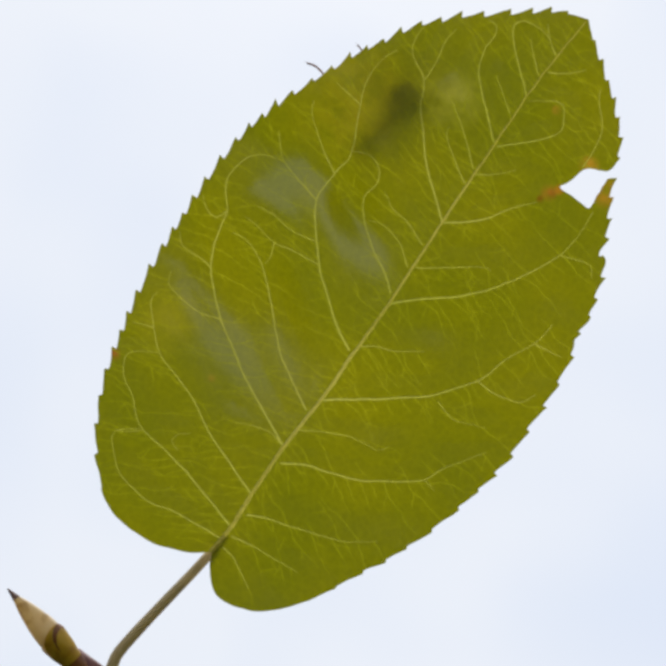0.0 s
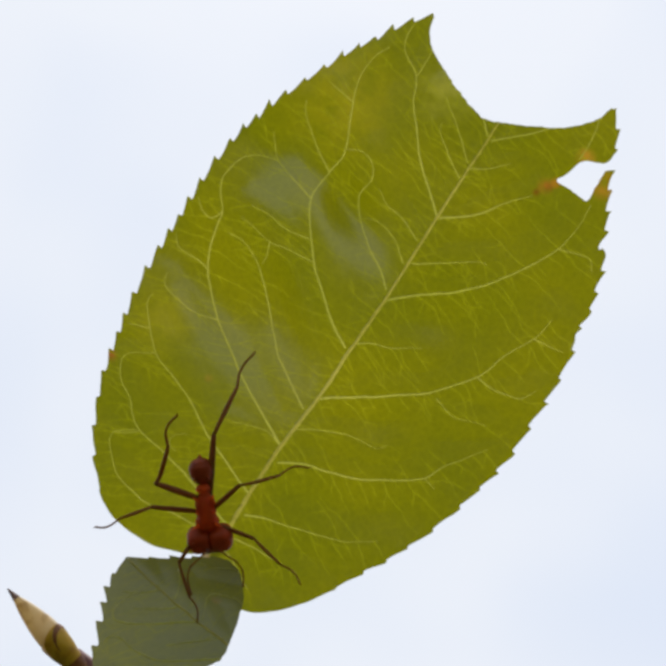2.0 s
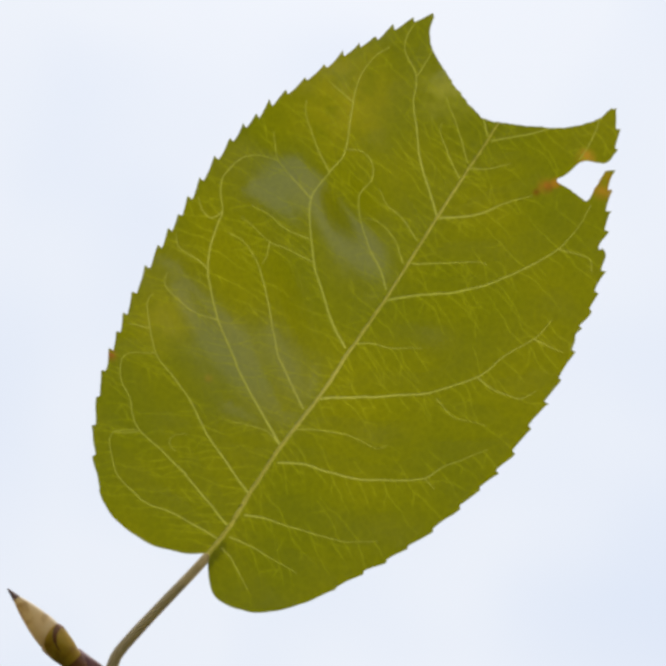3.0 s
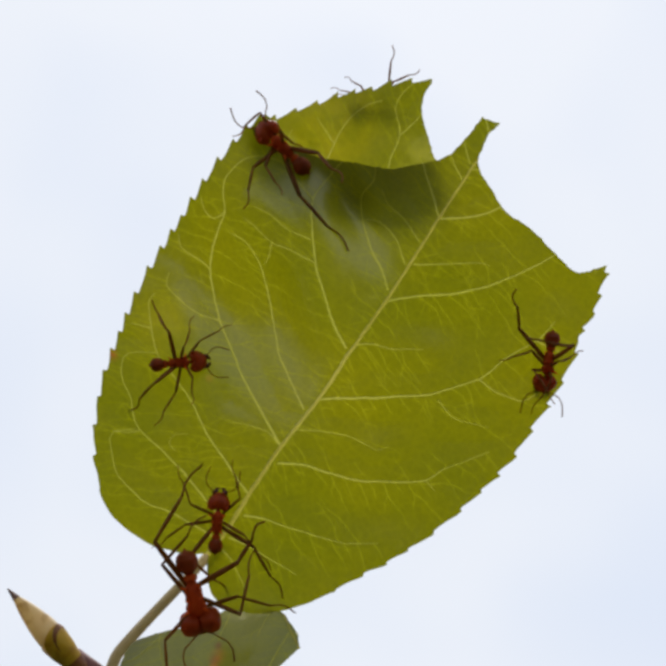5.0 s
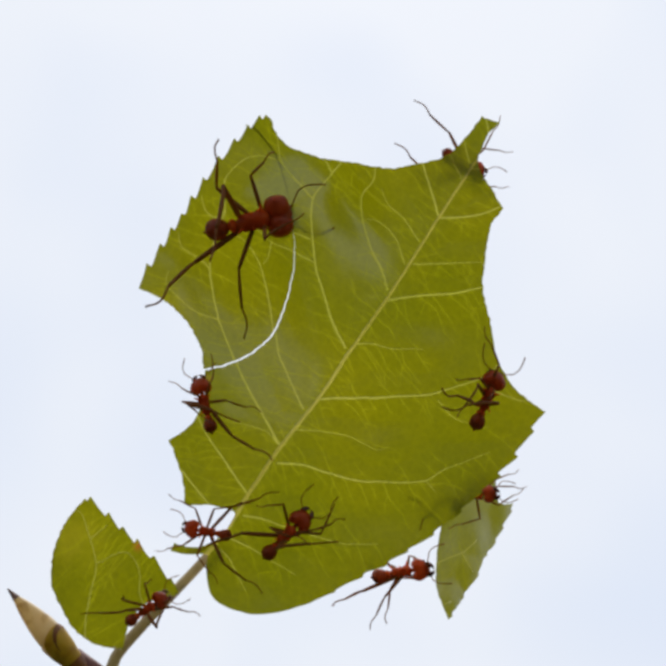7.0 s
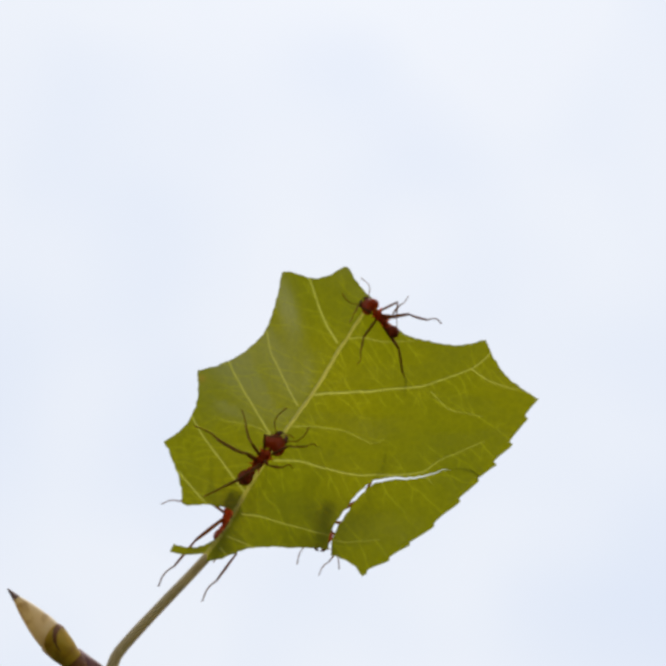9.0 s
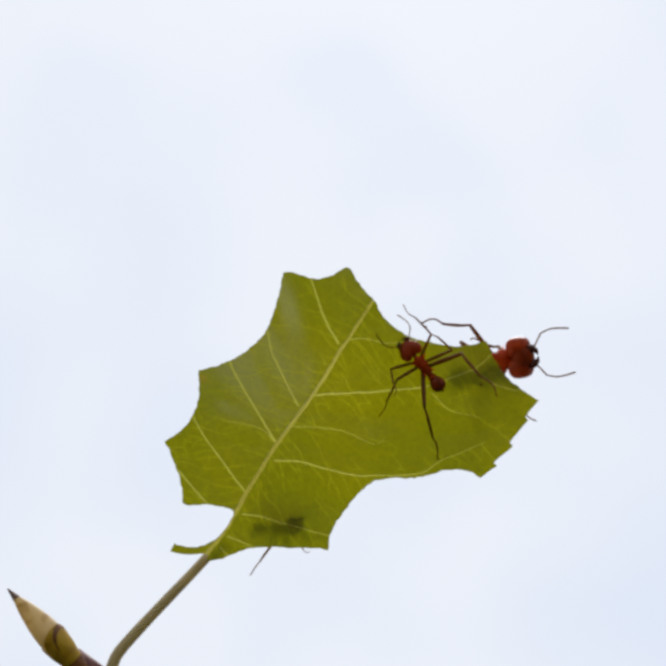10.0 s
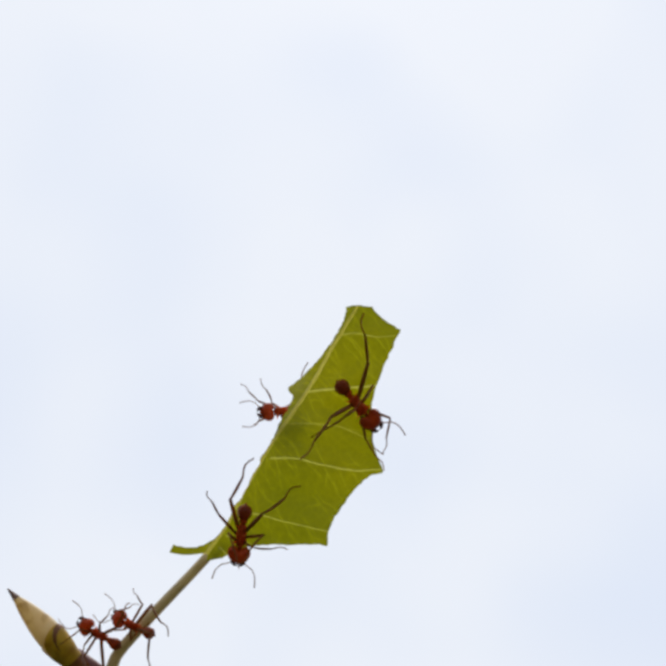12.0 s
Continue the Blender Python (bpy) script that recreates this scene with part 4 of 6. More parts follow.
HINGE = (-27.90, -12.30)
SWAY = [(0, -0.00, 0.0), (0.1, -0.34, 0.0), (0.5, -0.72, 0.0), (1.0, -0.86, 0.0), (1.5, -0.69, 0.0), (1.7, 0.23, 1.3), (2.0, 0.95, 3.3), (2.5, 0.86, 3.3), (3.0, 0.95, 3.3), (3.2, 1.09, 3.3), (4.0, 0.29, 3.9), (4.8, -0.72, 4.5), (5.0, 0.66, 4.9), (5.2, 1.26, 5.4), (5.5, 1.26, 6.0), (6.0, 1.78, 6.0), (6.5, 1.66, 6.0), (6.8, 1.49, 6.0), (7.0, 0.72, 6.0), (7.2, 1.95, 6.0), (8.0, 1.72, 5.8), (8.8, 1.03, 5.5), (8.9, 2.01, 5.4), (9.0, 2.86, 5.2), (9.5, 2.86, 4.5), (10.0, 2.58, 4.5), (10.5, 2.81, 4.5), (11.0, 3.09, 4.5), (11.5, 2.98, 4.5), (11.7, 3.21, 4.5), (12.0, 4.47, 4.5)]

ANTS, TRIPS, MIDDLES, POSES = [], {}, {}, {}


def track(kind, size, rows):
    """An ant's way: rows of seconds, x, y, lift off the leaf, heading, back (1: on the far side)."""
    ANTS.append((kind, size, rows))


def trip(name, middle, rows):
    """A piece's way: seconds, shift and turn on the leaf; once loose x and y of its middle, lift, turn, two tilts."""
    MIDDLES[name], TRIPS[name] = middle, rows


def feet(ant, seconds, *rows):
    """Where single legs are planted: leg pair (0 front, 1 middle, 2 hind), knee x, y, foot x, y."""
    POSES[(ant, seconds)] = rows


track("soldier", 1.4, [(0, 6.7, 27.1, -3.4, 45, 1), (0.1, 34.1, 27.7, -2, 10, 1), (0.2, 33.9, 25.4, -2, 180, 1), (0.3, 32.6, 24.6, -2, 180, 1), (0.5, 30.6, 24.4, -2, 180, 1), (0.7, 25.7, 25.1, -4.2, 190, 1), (1, 26, 25.1, -4.2, 195, 1), (1.3, 18.6, 29.7, -2.6, 170, 1), (1.4, 17, 33, -2.4, 140, 1), (1.5, 14.8, 36, -5.5, 93, 1), (1.6, 5.9, 12.4, -1.2, 230, 1), (1.7, -18, -7.9, -1.2, 235, 1), (1.8, -18, -31.8, -1.2, 120, 1), (1.9, -16.3, -32.7, -1.2, -90, 1), (2, -12.5, -17.45, 24, -83, 0), (2.1, -3.9, -33.9, 0.25, -20, 0), (2.3, -17.5, -36.4, -1.2, 80, 1), (2.4, -24.6, -43.5, -1.2, -120, 1), (2.5, -27.7, -54.2, -1.2, -120, 1), (2.6, -29.7, -56.7, -1.2, -90, 1), (3.5, -23.9, -50.3, 0.25, 60, 0), (3.8, -4.2, -18.1, 0.25, 50, 0), (4.3, 19.6, 8.1, 0.25, 50, 0), (4.6, 20.6, 7.1, 0.25, 120, 0), (4.8, 21.3, 4.6, 0.25, 130, 0), (4.9, -7.3, -29.8, -1.2, -90, 1), (5, -15.2, -29, 9, -78, 0), (5.1, -15.1, -34.8, 5, 170, 0), (5.2, -23.9, -45.3, 0.25, -120, 0), (5.4, -28.9, -57.7, 0.25, -90, 0)])
track("worker", 1.25, [(0, -63.7, -50.4, 0.25, 0, 0), (2.6, -63.7, -45.4, 0.25, 10, 0), (2.7, -53.8, -38.5, 0.25, 10, 0), (2.8, -31.4, -37.2, 0.25, 30, 0), (2.9, -28.1, -51.5, -1.2, -60, 1), (3, -28.1, -52.5, -1.2, 60, 1), (3.1, 0.8, 33.2, -1.2, 30, 1), (3.2, -25.3, -0.3, -1.2, 110, 1), (3.35, -27.4, 0.6, -1, 95, 1), (3.45, -28.2, 1.6, -0.4, 70, 0.5), (3.55, -26.6, 2.6, 0.3, 50, 0), (3.9, -16.5, 11.5, 0.25, 50, 0), (4.2, -8, 20.5, 0.25, 95, 0), (4.4, -4.2, 22.5, 0.25, 170, 0), (4.8, -1.9, 22.9, 0.25, 178, 0), (4.9, -3.4, 23.1, 0.25, 172, 0), (5, -5.95, 22.2, 0.25, 135, 0), (5.1, -11.5, 19.9, 0.25, 100, 0), (5.2, -15.2, 10.7, 0.25, -115, 0), (5.3, -10.5, -4.2, 6, 180, 0), (5.4, -18.5, -30.4, 0.25, -120, 0), (5.5, -27.5, -48.4, 0.25, -110, 0), (5.8, -29, -57.8, 0.25, -90, 0)])
track("worker", 0.95, [(0, 10.7, -55.3, 0.25, 90, 0), (3.2, -9.1, -52.8, 0.25, 90, 0), (3.4, -19, -42.9, 0.25, 60, 0), (3.9, -16.6, -15.7, 0.25, 80, 0), (4.4, -18, -3.3, 0.25, 60, 0), (4.8, -17.8, -1.2, 0.25, 28, 0), (4.9, -17.2, -2.9, 0.25, 25, 0), (5, -18.1, -3.5, 0.25, 5, 0), (5.1, -18.1, -4.7, 0.25, 0, 0), (5.2, -18.5, -6, 0.25, -15, 0), (5.3, -19.8, -5.3, 0.25, -30, 0), (5.4, -18.6, -7.2, 0.25, -48, 0), (5.5, -18.5, -7.1, 0.25, -50, 0), (5.6, -18.9, -7.5, 0.25, -50, 0), (5.7, -19, -7.9, 0.25, -52, 0), (5.8, -19, -10.7, 0.25, -60, 0), (5.9, -15.3, -12.4, 0.25, -70, 0), (6, -13.8, -10.7, 0.25, -70, 0), (6.1, -18, -17.2, 0.25, -110, 0), (6.2, -21.8, -13.8, -1.2, 100, 1), (6.4, -22.5, -16, -1.2, 100, 1), (6.5, -21.75, -23.45, -1.2, 109, 1), (6.6, -20.7, -19.6, -1.2, 75, 1), (6.7, -22, -18.8, -1.2, 60, 1), (6.8, -16.6, -12.7, 0.25, 45, 0), (6.9, -17.5, -11.7, 0.25, 110, 0), (7, -14.83, -8.43, 0.25, 105, 0), (7.1, -14.6, -7.2, 0.25, 100, 0), (7.2, -12.1, -4.8, 0.25, 55, 0), (7.6, -8.1, 4.2, 0.25, -60, 0), (8.2, -11.1, -13.2, 0.25, -100, 0), (8.8, -12.1, -20.6, 0.25, -98, 0), (8.9, -13.4, -26.2, -1.2, -130, 1), (9, -12.4, -21.6, -1.2, 70, 1), (9.1, -16.9, -26.5, -1.2, 60, 1), (9.3, -18.9, -27.3, -1.2, 40, 1), (9.4, -23, -32.3, -1.2, 40, 1), (9.5, -24.8, -33.68, 0.25, 33, 0), (9.6, -19.5, -27.5, -1.2, 50, 1), (9.7, -23, -37.5, 0.25, -130, 0), (9.8, -21.4, -29.9, -1.2, 45, 1), (9.9, -18.9, -24.4, -1.2, 60, 1), (10, -20, -60, 0.25, -90, 0), (10.1, -14.4, -32.3, -1.2, -120, 1), (10.4, -37.4, -31.9, 0.25, -20, 0), (10.5, -34.08, -32.05, 0.25, 155, 0), (10.6, -29.9, -34.5, 0.25, -30, 0), (10.7, -27, -42.4, 0.25, -90, 0), (10.9, -29, -55.3, 0.25, -90, 0)])
track("worker", 1, [(0, -9.1, -57.8, 0.25, 90, 0), (3.2, -19, -52.8, 0.25, 90, 0), (3.5, -24, -42.4, 0.25, 60, 0), (4.2, -15.1, -25.1, 0.25, 70, 0), (4.8, -13.7, -21.7, 0.25, 98, 0), (4.9, -13.8, -21.9, 0.25, 90, 0), (5, -13.3, -21.9, 0.25, 86, 0), (5.1, -13.3, -22.1, 0.25, 70, 0), (5.2, -13.1, -21.7, 0.25, 40, 0), (5.3, -13.1, -22.1, 0.25, 20, 0), (5.5, -12.8, -22.2, 0.25, 8, 0), (5.8, -13.1, -22.6, 0.25, 0, 0), (6, -14.3, -23.4, 0.25, -38, 0), (6.1, -15.1, -21.7, 0.25, 60, 0), (6.2, -14.9, -21.5, 0.25, 80, 0), (6.3, -15.5, -22.4, 0.25, 60, 0), (6.4, -14.1, -21.5, 0.25, 0, 0), (6.5, -16.3, -31.8, 0.25, -112, 0), (6.6, -22.5, -38.5, 0.25, -130, 0), (6.8, -27.9, -45.4, 0.25, -100, 0), (7.3, -28.9, -55.3, 0.25, -90, 0)])
track("worker", 1.08, [(0, 10.7, -57.8, 0.25, 90, 0), (3.2, -4.2, -52.8, 0.25, 90, 0), (3.4, -16.6, -42.9, 0.25, 60, 0), (3.9, 0.8, -10.7, 0.25, 50, 0), (4.5, 23.1, 4.2, 0.25, 50, 0), (4.8, 27.7, 6.8, -1.2, 60, 1), (4.9, 32.3, 2.1, -1.2, 20, 1), (5, 25.18, -3.43, 0.25, -99, 0), (5.1, 25.9, -3.1, 0.25, 30, 0), (5.2, 29.2, 6, -1.2, 100, 1), (5.3, 14.1, 20.5, 0.25, 130, 0), (5.4, 26.5, -0.5, 0.25, 75, 0), (5.5, 20.48, 12.58, 0.25, 113, 0), (5.6, 19.5, 11.8, 0.25, 105, 0), (5.7, 18.9, 11.1, 0.25, 130, 0), (5.8, 18.6, 11, 0.25, 150, 0), (5.9, 18.7, 9.9, 0.25, 150, 0), (6, 18.8, 8.9, 0.25, 166, 0), (6.1, 19.4, 6.9, 0.25, 170, 0), (6.2, 19.1, 4.9, 0.25, 175, 0), (6.3, 19.5, 4.1, 0.25, 178, 0), (6.4, 18.9, 1.9, 0.25, 185, 0), (6.5, 19.3, -0.3, 0.25, 197, 0), (6.6, 20.4, -1.4, 0.25, 200, 0), (6.7, 21.5, -2.9, 0.25, 225, 0), (6.8, 21.5, -3.7, 0.25, 240, 0), (6.9, 23.4, -4.1, 0.25, 250, 0), (7, 17.8, -7.8, 0.25, 67, 0), (7.1, 17.1, -14, -1.2, -100, 1), (7.2, 5.9, -35.3, -1.2, -150, 1), (7.5, -14.4, -43.9, -1.2, -150, 1), (7.8, -24.6, -56.6, -1.2, -90, 1)])
track("soldier", 1.52, [(0, -48.6, -55.1, 0.25, 60, 0), (5.7, -31.3, -55.1, 0.25, 60, 0), (5.9, -26.4, -42.7, 0.25, 80, 0), (6, -25.15, -28.11, 0.25, 86, 0), (6.1, -26.8, -38.3, 0.25, -100, 0), (6.2, -17.5, -35.5, -1.2, -100, 1), (6.3, 11.6, 22.9, 0.25, 12, 0), (6.4, -16.1, 2.4, 0.25, -100, 0), (6.5, -14.7, 0.4, 0.25, -80, 0), (6.6, -13.5, 0.9, 0.25, -75, 0), (6.7, -10.3, 4.1, 0.25, -42, 0), (6.8, -9.8, 4.5, 0.25, -33, 0), (6.9, -9.3, 8.8, 0.25, -4, 0), (7, -9.61, 13.14, 0.25, 12, 0), (7.1, -11, 16.4, 0.25, 40, 0), (7.2, -10.6, 18.5, 0.25, 70, 0), (7.5, -12.8, 8, 3, -60, 0), (7.8, -16.2, -22.6, 3, -110, 0), (8.1, -11.1, -18.1, 0.25, 60, 0), (8.5, 3.3, 1.7, 0.25, 60, 0), (8.8, 8.8, 6.1, 0.25, 215, 0), (8.9, 1.1, 8.1, 0.25, 190, 0), (8.95, -4.1, -20.5, 0.25, -100, 0), (9, -18, -52.6, 0.25, -110, 0), (9.5, -23.9, -48.2, 0.25, -90, 0), (9.8, -23.9, -42.7, 0.25, 60, 0), (9.9, -18.7, -36.8, 0.25, 60, 0), (10, 19.2, -3.4, -1.2, 8, 1), (10.1, -26.6, -29.7, 0.25, 180, 0), (10.2, -21.4, -41.3, 0.25, -60, 0), (10.3, -14.5, -41.6, -1.2, 40, 1), (10.4, -7.3, -27.8, -1.2, 20, 1), (10.5, 12, 1.9, 0.25, 4, -0.5, -58), (10.6, 15.5, -10.2, 0.25, -8, 0), (10.7, 7.5, -2.5, 0.25, 104, 0), (10.8, 3.3, -1.9, 0.25, 114, 0), (10.9, 1, -2, 0.25, 98, 0), (11, 1.13, -1.96, 0.25, 85, 0), (11.1, 1.9, -1.1, 0.25, 80, 0), (11.2, 2.9, -4.6, 0.25, -45, 0), (11.3, -9.3, -21.4, 0.25, -130, 0), (11.4, -0.5, 0.5, 0.25, 76, 0), (11.5, 4.8, -14.6, -2.6, -80, 1), (11.6, -9.1, -27.8, -1.2, -160, 1), (11.7, -20.6, -41.6, -1.2, -130, 1), (11.9, -27.2, -51.8, -1.2, -90, 1)])
track("worker", 1, [(0, 25.6, -57.8, 0.25, 90, 0), (5.1, 5.9, -56.6, -1.2, 60, 1), (5.2, 11, -26.2, -1.2, 60, 1), (5.4, 21.1, -13.5, -1.2, 50, 1), (5.5, 24.68, 4.33, 0.25, 48, 0), (5.6, 23.6, -11, -1.2, -100, 1), (5.7, 15, -24.1, -1.2, 30, 1), (5.8, 11, -27.7, -1.2, 20, 1), (5.9, -27, -52, 0.25, 60, 0), (6.05, -27, -52, 0.25, 60, 0), (6.2, 28.2, -1.8, -1.2, 80, 1), (6.3, 13.7, -12.2, 0.25, 170, 0), (6.4, 16.7, -10.7, 0.25, 40, 0), (6.5, 13.43, -14.93, 0.25, 20, 0), (6.6, 20.1, -13.7, 0.25, 25, 0), (6.7, 15.5, -22.6, -1.2, 30, 1), (6.8, 11, -26.2, -1.2, 200, 1), (6.9, 3.9, -30.7, -1.2, 10, 1), (7, 7.93, -28.3, -1.2, 9, 1), (7.1, -5.3, -35.3, -1.2, 30, 1), (7.2, -8.1, -36.6, -1.2, 35, 1), (7.5, -19.5, -43.9, -1.2, -120, 1), (8.2, -4.3, -36.3, -1.2, 60, 1), (8.7, -0.2, -26.2, -1.2, -30, 1), (8.8, 0.3, -27.2, -1.2, -28, 1), (8.9, -1.7, -27.7, -1.2, 20, 1), (9, -1, -21.9, -2.2, -100, 1), (9.1, 10.7, -17.9, 0.25, -20, 0), (9.2, 15.4, -21.1, -1.2, 60, 1), (9.3, 15.8, -25.3, -1.2, 80, 1), (9.4, 16.9, -17.1, 0.25, 20, 0), (9.5, 23.4, -7, -5, 125, 1), (9.6, -5.4, -12.4, 2, 215, 0), (9.7, -18.1, -32.5, 0.25, -130, 0), (9.9, -26.5, -45.4, 0.25, -90, 0), (11, -33.9, -47.9, 0.25, 60, 0), (11.3, -27.5, -41.5, 0.25, 60, 0), (11.4, -18.1, -30.5, 0.25, 50, 0), (11.5, -14.5, -30.2, 0.25, 58, 0), (11.6, -17.1, -33, 0.25, -60, 0), (11.8, -15.6, -27.1, 0.25, 60, 0), (11.9, -14.1, -25.1, 0.25, 40, 0), (12, -10.5, -23.1, 0.25, -98, 0)])
track("worker", 1.03, [(0, 5.8, -60.3, 0.25, 90, 0), (4.9, 0.8, -52.8, 0.25, 60, 0), (5.8, -4.3, -51.5, -1.2, 60, 1), (5.9, -4.3, -0.8, -1.2, 100, 1), (6, -27, -60, 0.25, 90, 0), (6.3, -9.3, 14.4, -1.2, 30, 1), (6.45, 13.2, 19, 0.25, -60, 0), (6.5, 14.7, 13.7, 0.25, -62, 0), (6.6, -2.2, 17.1, 0.25, -60, 0), (6.7, -10.1, -4.3, 0.25, -80, 0), (6.8, 3, 11.1, 0.25, -90, 0), (6.9, 18.1, 9.8, -1.2, -70, 1), (7, -5.45, -23.3, 0.25, 45, 0), (7.1, 4.1, -24.4, 0.25, 105, 0), (7.2, -4.4, -15.4, 0.25, 192, 0), (7.6, 0.8, -0.8, 0.25, 30, 0), (8.3, 5.8, -20.6, 0.25, -60, 0), (8.8, 23.1, -13.5, -1.2, 100, 1), (8.9, 11, -13.5, -1.2, 200, 1), (9, -8.33, -14.68, 0.25, 48, 0), (9.1, 0.9, -17.9, 0.25, -110, 0), (9.2, -1.9, -22.1, 0.25, 0, 0), (9.3, 0.3, -26.7, -1.2, -20, 1), (9.4, -9.3, -5.9, -1.2, 150, 1), (9.5, -12.03, -5.05, 0.25, 183, 0), (9.6, 1.5, -17.4, 0.25, 20, 0), (9.7, 8.9, 0.9, 0.25, 130, 0), (9.8, 9.1, -15.5, 0.25, 200, 0), (9.9, 19.5, -9.5, 0.25, 20, 0), (10, 10.55, -3.93, 0.25, 129, 0), (10.1, -3.9, -13.1, 0.25, 212, 0), (10.2, -13.8, -18.9, 0.25, -80, 0), (10.3, -13.5, -18.7, 0.25, -80, 0), (10.4, -12.8, -18.1, 0.25, -72, 0), (10.5, -12, -18.5, 0.25, -74, 0), (10.6, -12.3, -18.1, 0.25, -70, 0), (10.8, -12.3, -18.4, 0.25, -72, 0), (10.9, -12.1, -18.6, 0.25, -66, 0), (11, -11.18, -15.2, 0.25, -40, 0), (11.1, -11.1, -12.2, 0.25, -60, 0), (11.2, -9.5, -12.7, 0.25, -60, 0), (11.3, -9.5, -12.5, 0.25, -58, 0), (11.4, -8.2, -12.1, 0.25, -55, 0), (11.5, -8.6, -12.3, 0.25, -52, 0), (11.6, -8.5, -9.7, 0.25, -45, 0), (11.7, -8.2, -8.5, 0.25, -10, 0), (11.8, -4.2, -8.7, 0.25, 60, 0), (11.9, 8.7, -17.6, 0.25, 10, 0), (12, 2.8, -8.25, 0.25, -49, 0)])
track("worker", 0.82, [(0, 15.7, -60.4, 0.25, 90, 0), (4.5, -9.1, -55.4, 0.25, 90, 0), (4.7, -16.9, -36.3, -1.2, 60, 1), (4.8, -15.4, -29.7, -1.2, 100, 1), (4.9, -17.9, -28.2, -1.2, 100, 1), (5, 5.1, 28.3, -9, 180, 1), (5.1, 11.4, 22, -1.2, 20, 1), (5.2, -12.9, -33.2, -1.2, -10, 1), (5.3, -0.7, -32.2, -1.2, 10, 1), (5.5, 25.18, -8.93, -1.2, 408, 1), (5.6, -7.1, 12.1, 0.25, 60, 0), (5.7, 13, -26.6, -1.2, 30, 1), (5.8, -4.8, 23, -1.2, 30, 1), (5.9, -1.2, 21, -1.2, 20, 1), (6, 2.6, 19.3, -2.8, 175, 1), (6.1, -6.3, 23.5, -1.2, 30, 1), (6.2, 17.5, 26, -1.2, 60, 1), (6.4, 9.9, 20, -1.2, 20, 1), (6.5, 9.9, 21.05, -1.2, 33, 1), (6.6, 0.8, 16.1, 0.25, -60, 0), (6.8, 11.4, 22, -1.2, 10, 1), (7, 15.43, 20.2, -1.2, -31, 1), (7.1, 15, 23.5, -1.2, 20, 1), (7.2, -11.9, 7.6, 0.25, 30, 0), (7.5, -9.1, -0.8, 0.25, -60, 0), (8.2, -8.1, -20.7, 0.25, -120, 0), (8.8, -13.1, -30.4, -1.2, 58, 1), (8.9, -11.3, -26.1, -1.2, -40, 1), (9, 5.55, 1.7, 0.25, 132, 0), (9.1, -16.4, -6, -1.2, -20, 1), (9.2, 23.1, -6.8, -1.2, 40, 1), (9.3, -1.5, 2.9, 0.25, -70, 0), (9.4, 7.9, -12.1, 0.25, -80, 0), (9.5, -2, -5.6, -1.6, 190, 1), (9.6, -4.3, -10.9, -1.2, 100, 1), (9.8, -0.2, -23.6, -1.2, 100, 1), (10, -6.5, -21.8, -1.2, 0, 1), (10.2, -1.2, -22.6, -1.2, 40, 1), (10.4, -19.5, -19, -1.2, 90, 1), (10.5, -17.4, -18.5, -1.2, 95, 1), (10.6, -9.3, -21.1, -1.2, -50, 1), (11, -26.5, -43.5, 0.25, 20, 0), (11.1, -23.5, -31.6, 0.25, 20, 0), (11.2, -9.3, -6.9, -1.2, 0, 1), (11.3, 7.4, -1.8, -1.2, 100, 1), (11.4, -3.2, -24.6, 0.25, 20, 0), (11.5, -4.33, -4.67, -1.2, 26, 1), (11.6, 0.3, -0.3, -1.2, 60, 1), (11.7, 0.8, -0.8, -1.2, 60, 1), (11.9, -3.2, -4.9, -1.2, 60, 1), (12, -5.9, -9.3, -2.6, 185, 1)])
track("worker", 0.8, [(0, -24, -60.3, 0.25, 90, 0), (5.2, -24, -55.4, 0.25, 90, 0), (5.3, -20.5, -20.6, -1.2, -80, 1), (5.4, -18.1, -30.6, 0.25, -140, 0), (5.5, -26.5, -50.4, 0.25, -90, 0), (5.8, -24, -45.5, 0.25, 60, 0), (5.9, -18.4, -31.2, -1.2, 30, 1), (6, -15.9, -33.1, -1.2, 22, 1), (6.1, -22, -34.5, 0.25, 200, 0), (6.3, -27, -43, 0.25, -90, 0), (6.4, -17.9, -31.2, -1.2, 60, 1), (6.5, -17.4, 17.7, -1.2, 190, 1), (6.6, -27, -37.5, 0.25, 40, 0), (6.7, -15.6, 16.6, 0.25, 20, 0), (6.8, -15.4, -31.7, -1.2, -10, 1), (6.9, -15.4, -26.7, -1.2, 50, 1), (7, -21, -31.1, 3.5, 35, 0), (7.1, -24, -38.5, 0.25, -100, 0), (7.2, -20.5, -29.1, 0.25, 35, 0), (7.5, -26, -38.5, 0.25, -130, 0), (8.5, -29, -50.4, 0.25, 60, 0), (10.9, -27, -43, 0.25, 60, 0), (11.2, -27, -40.5, 0.25, 60, 0), (11.3, -27, -35.5, 0.25, 150, 0), (11.4, -19.5, -25.6, -1.2, 40, 1), (11.5, -18.55, -25.93, -1.2, -116, 1), (11.6, -17.6, -29.1, 0.25, 60, 0), (11.7, -33, -32.6, 0.25, 160, 0), (11.8, -27, -37, 0.25, -40, 0), (12, -23.35, -34.23, 0.25, 156, 0)])
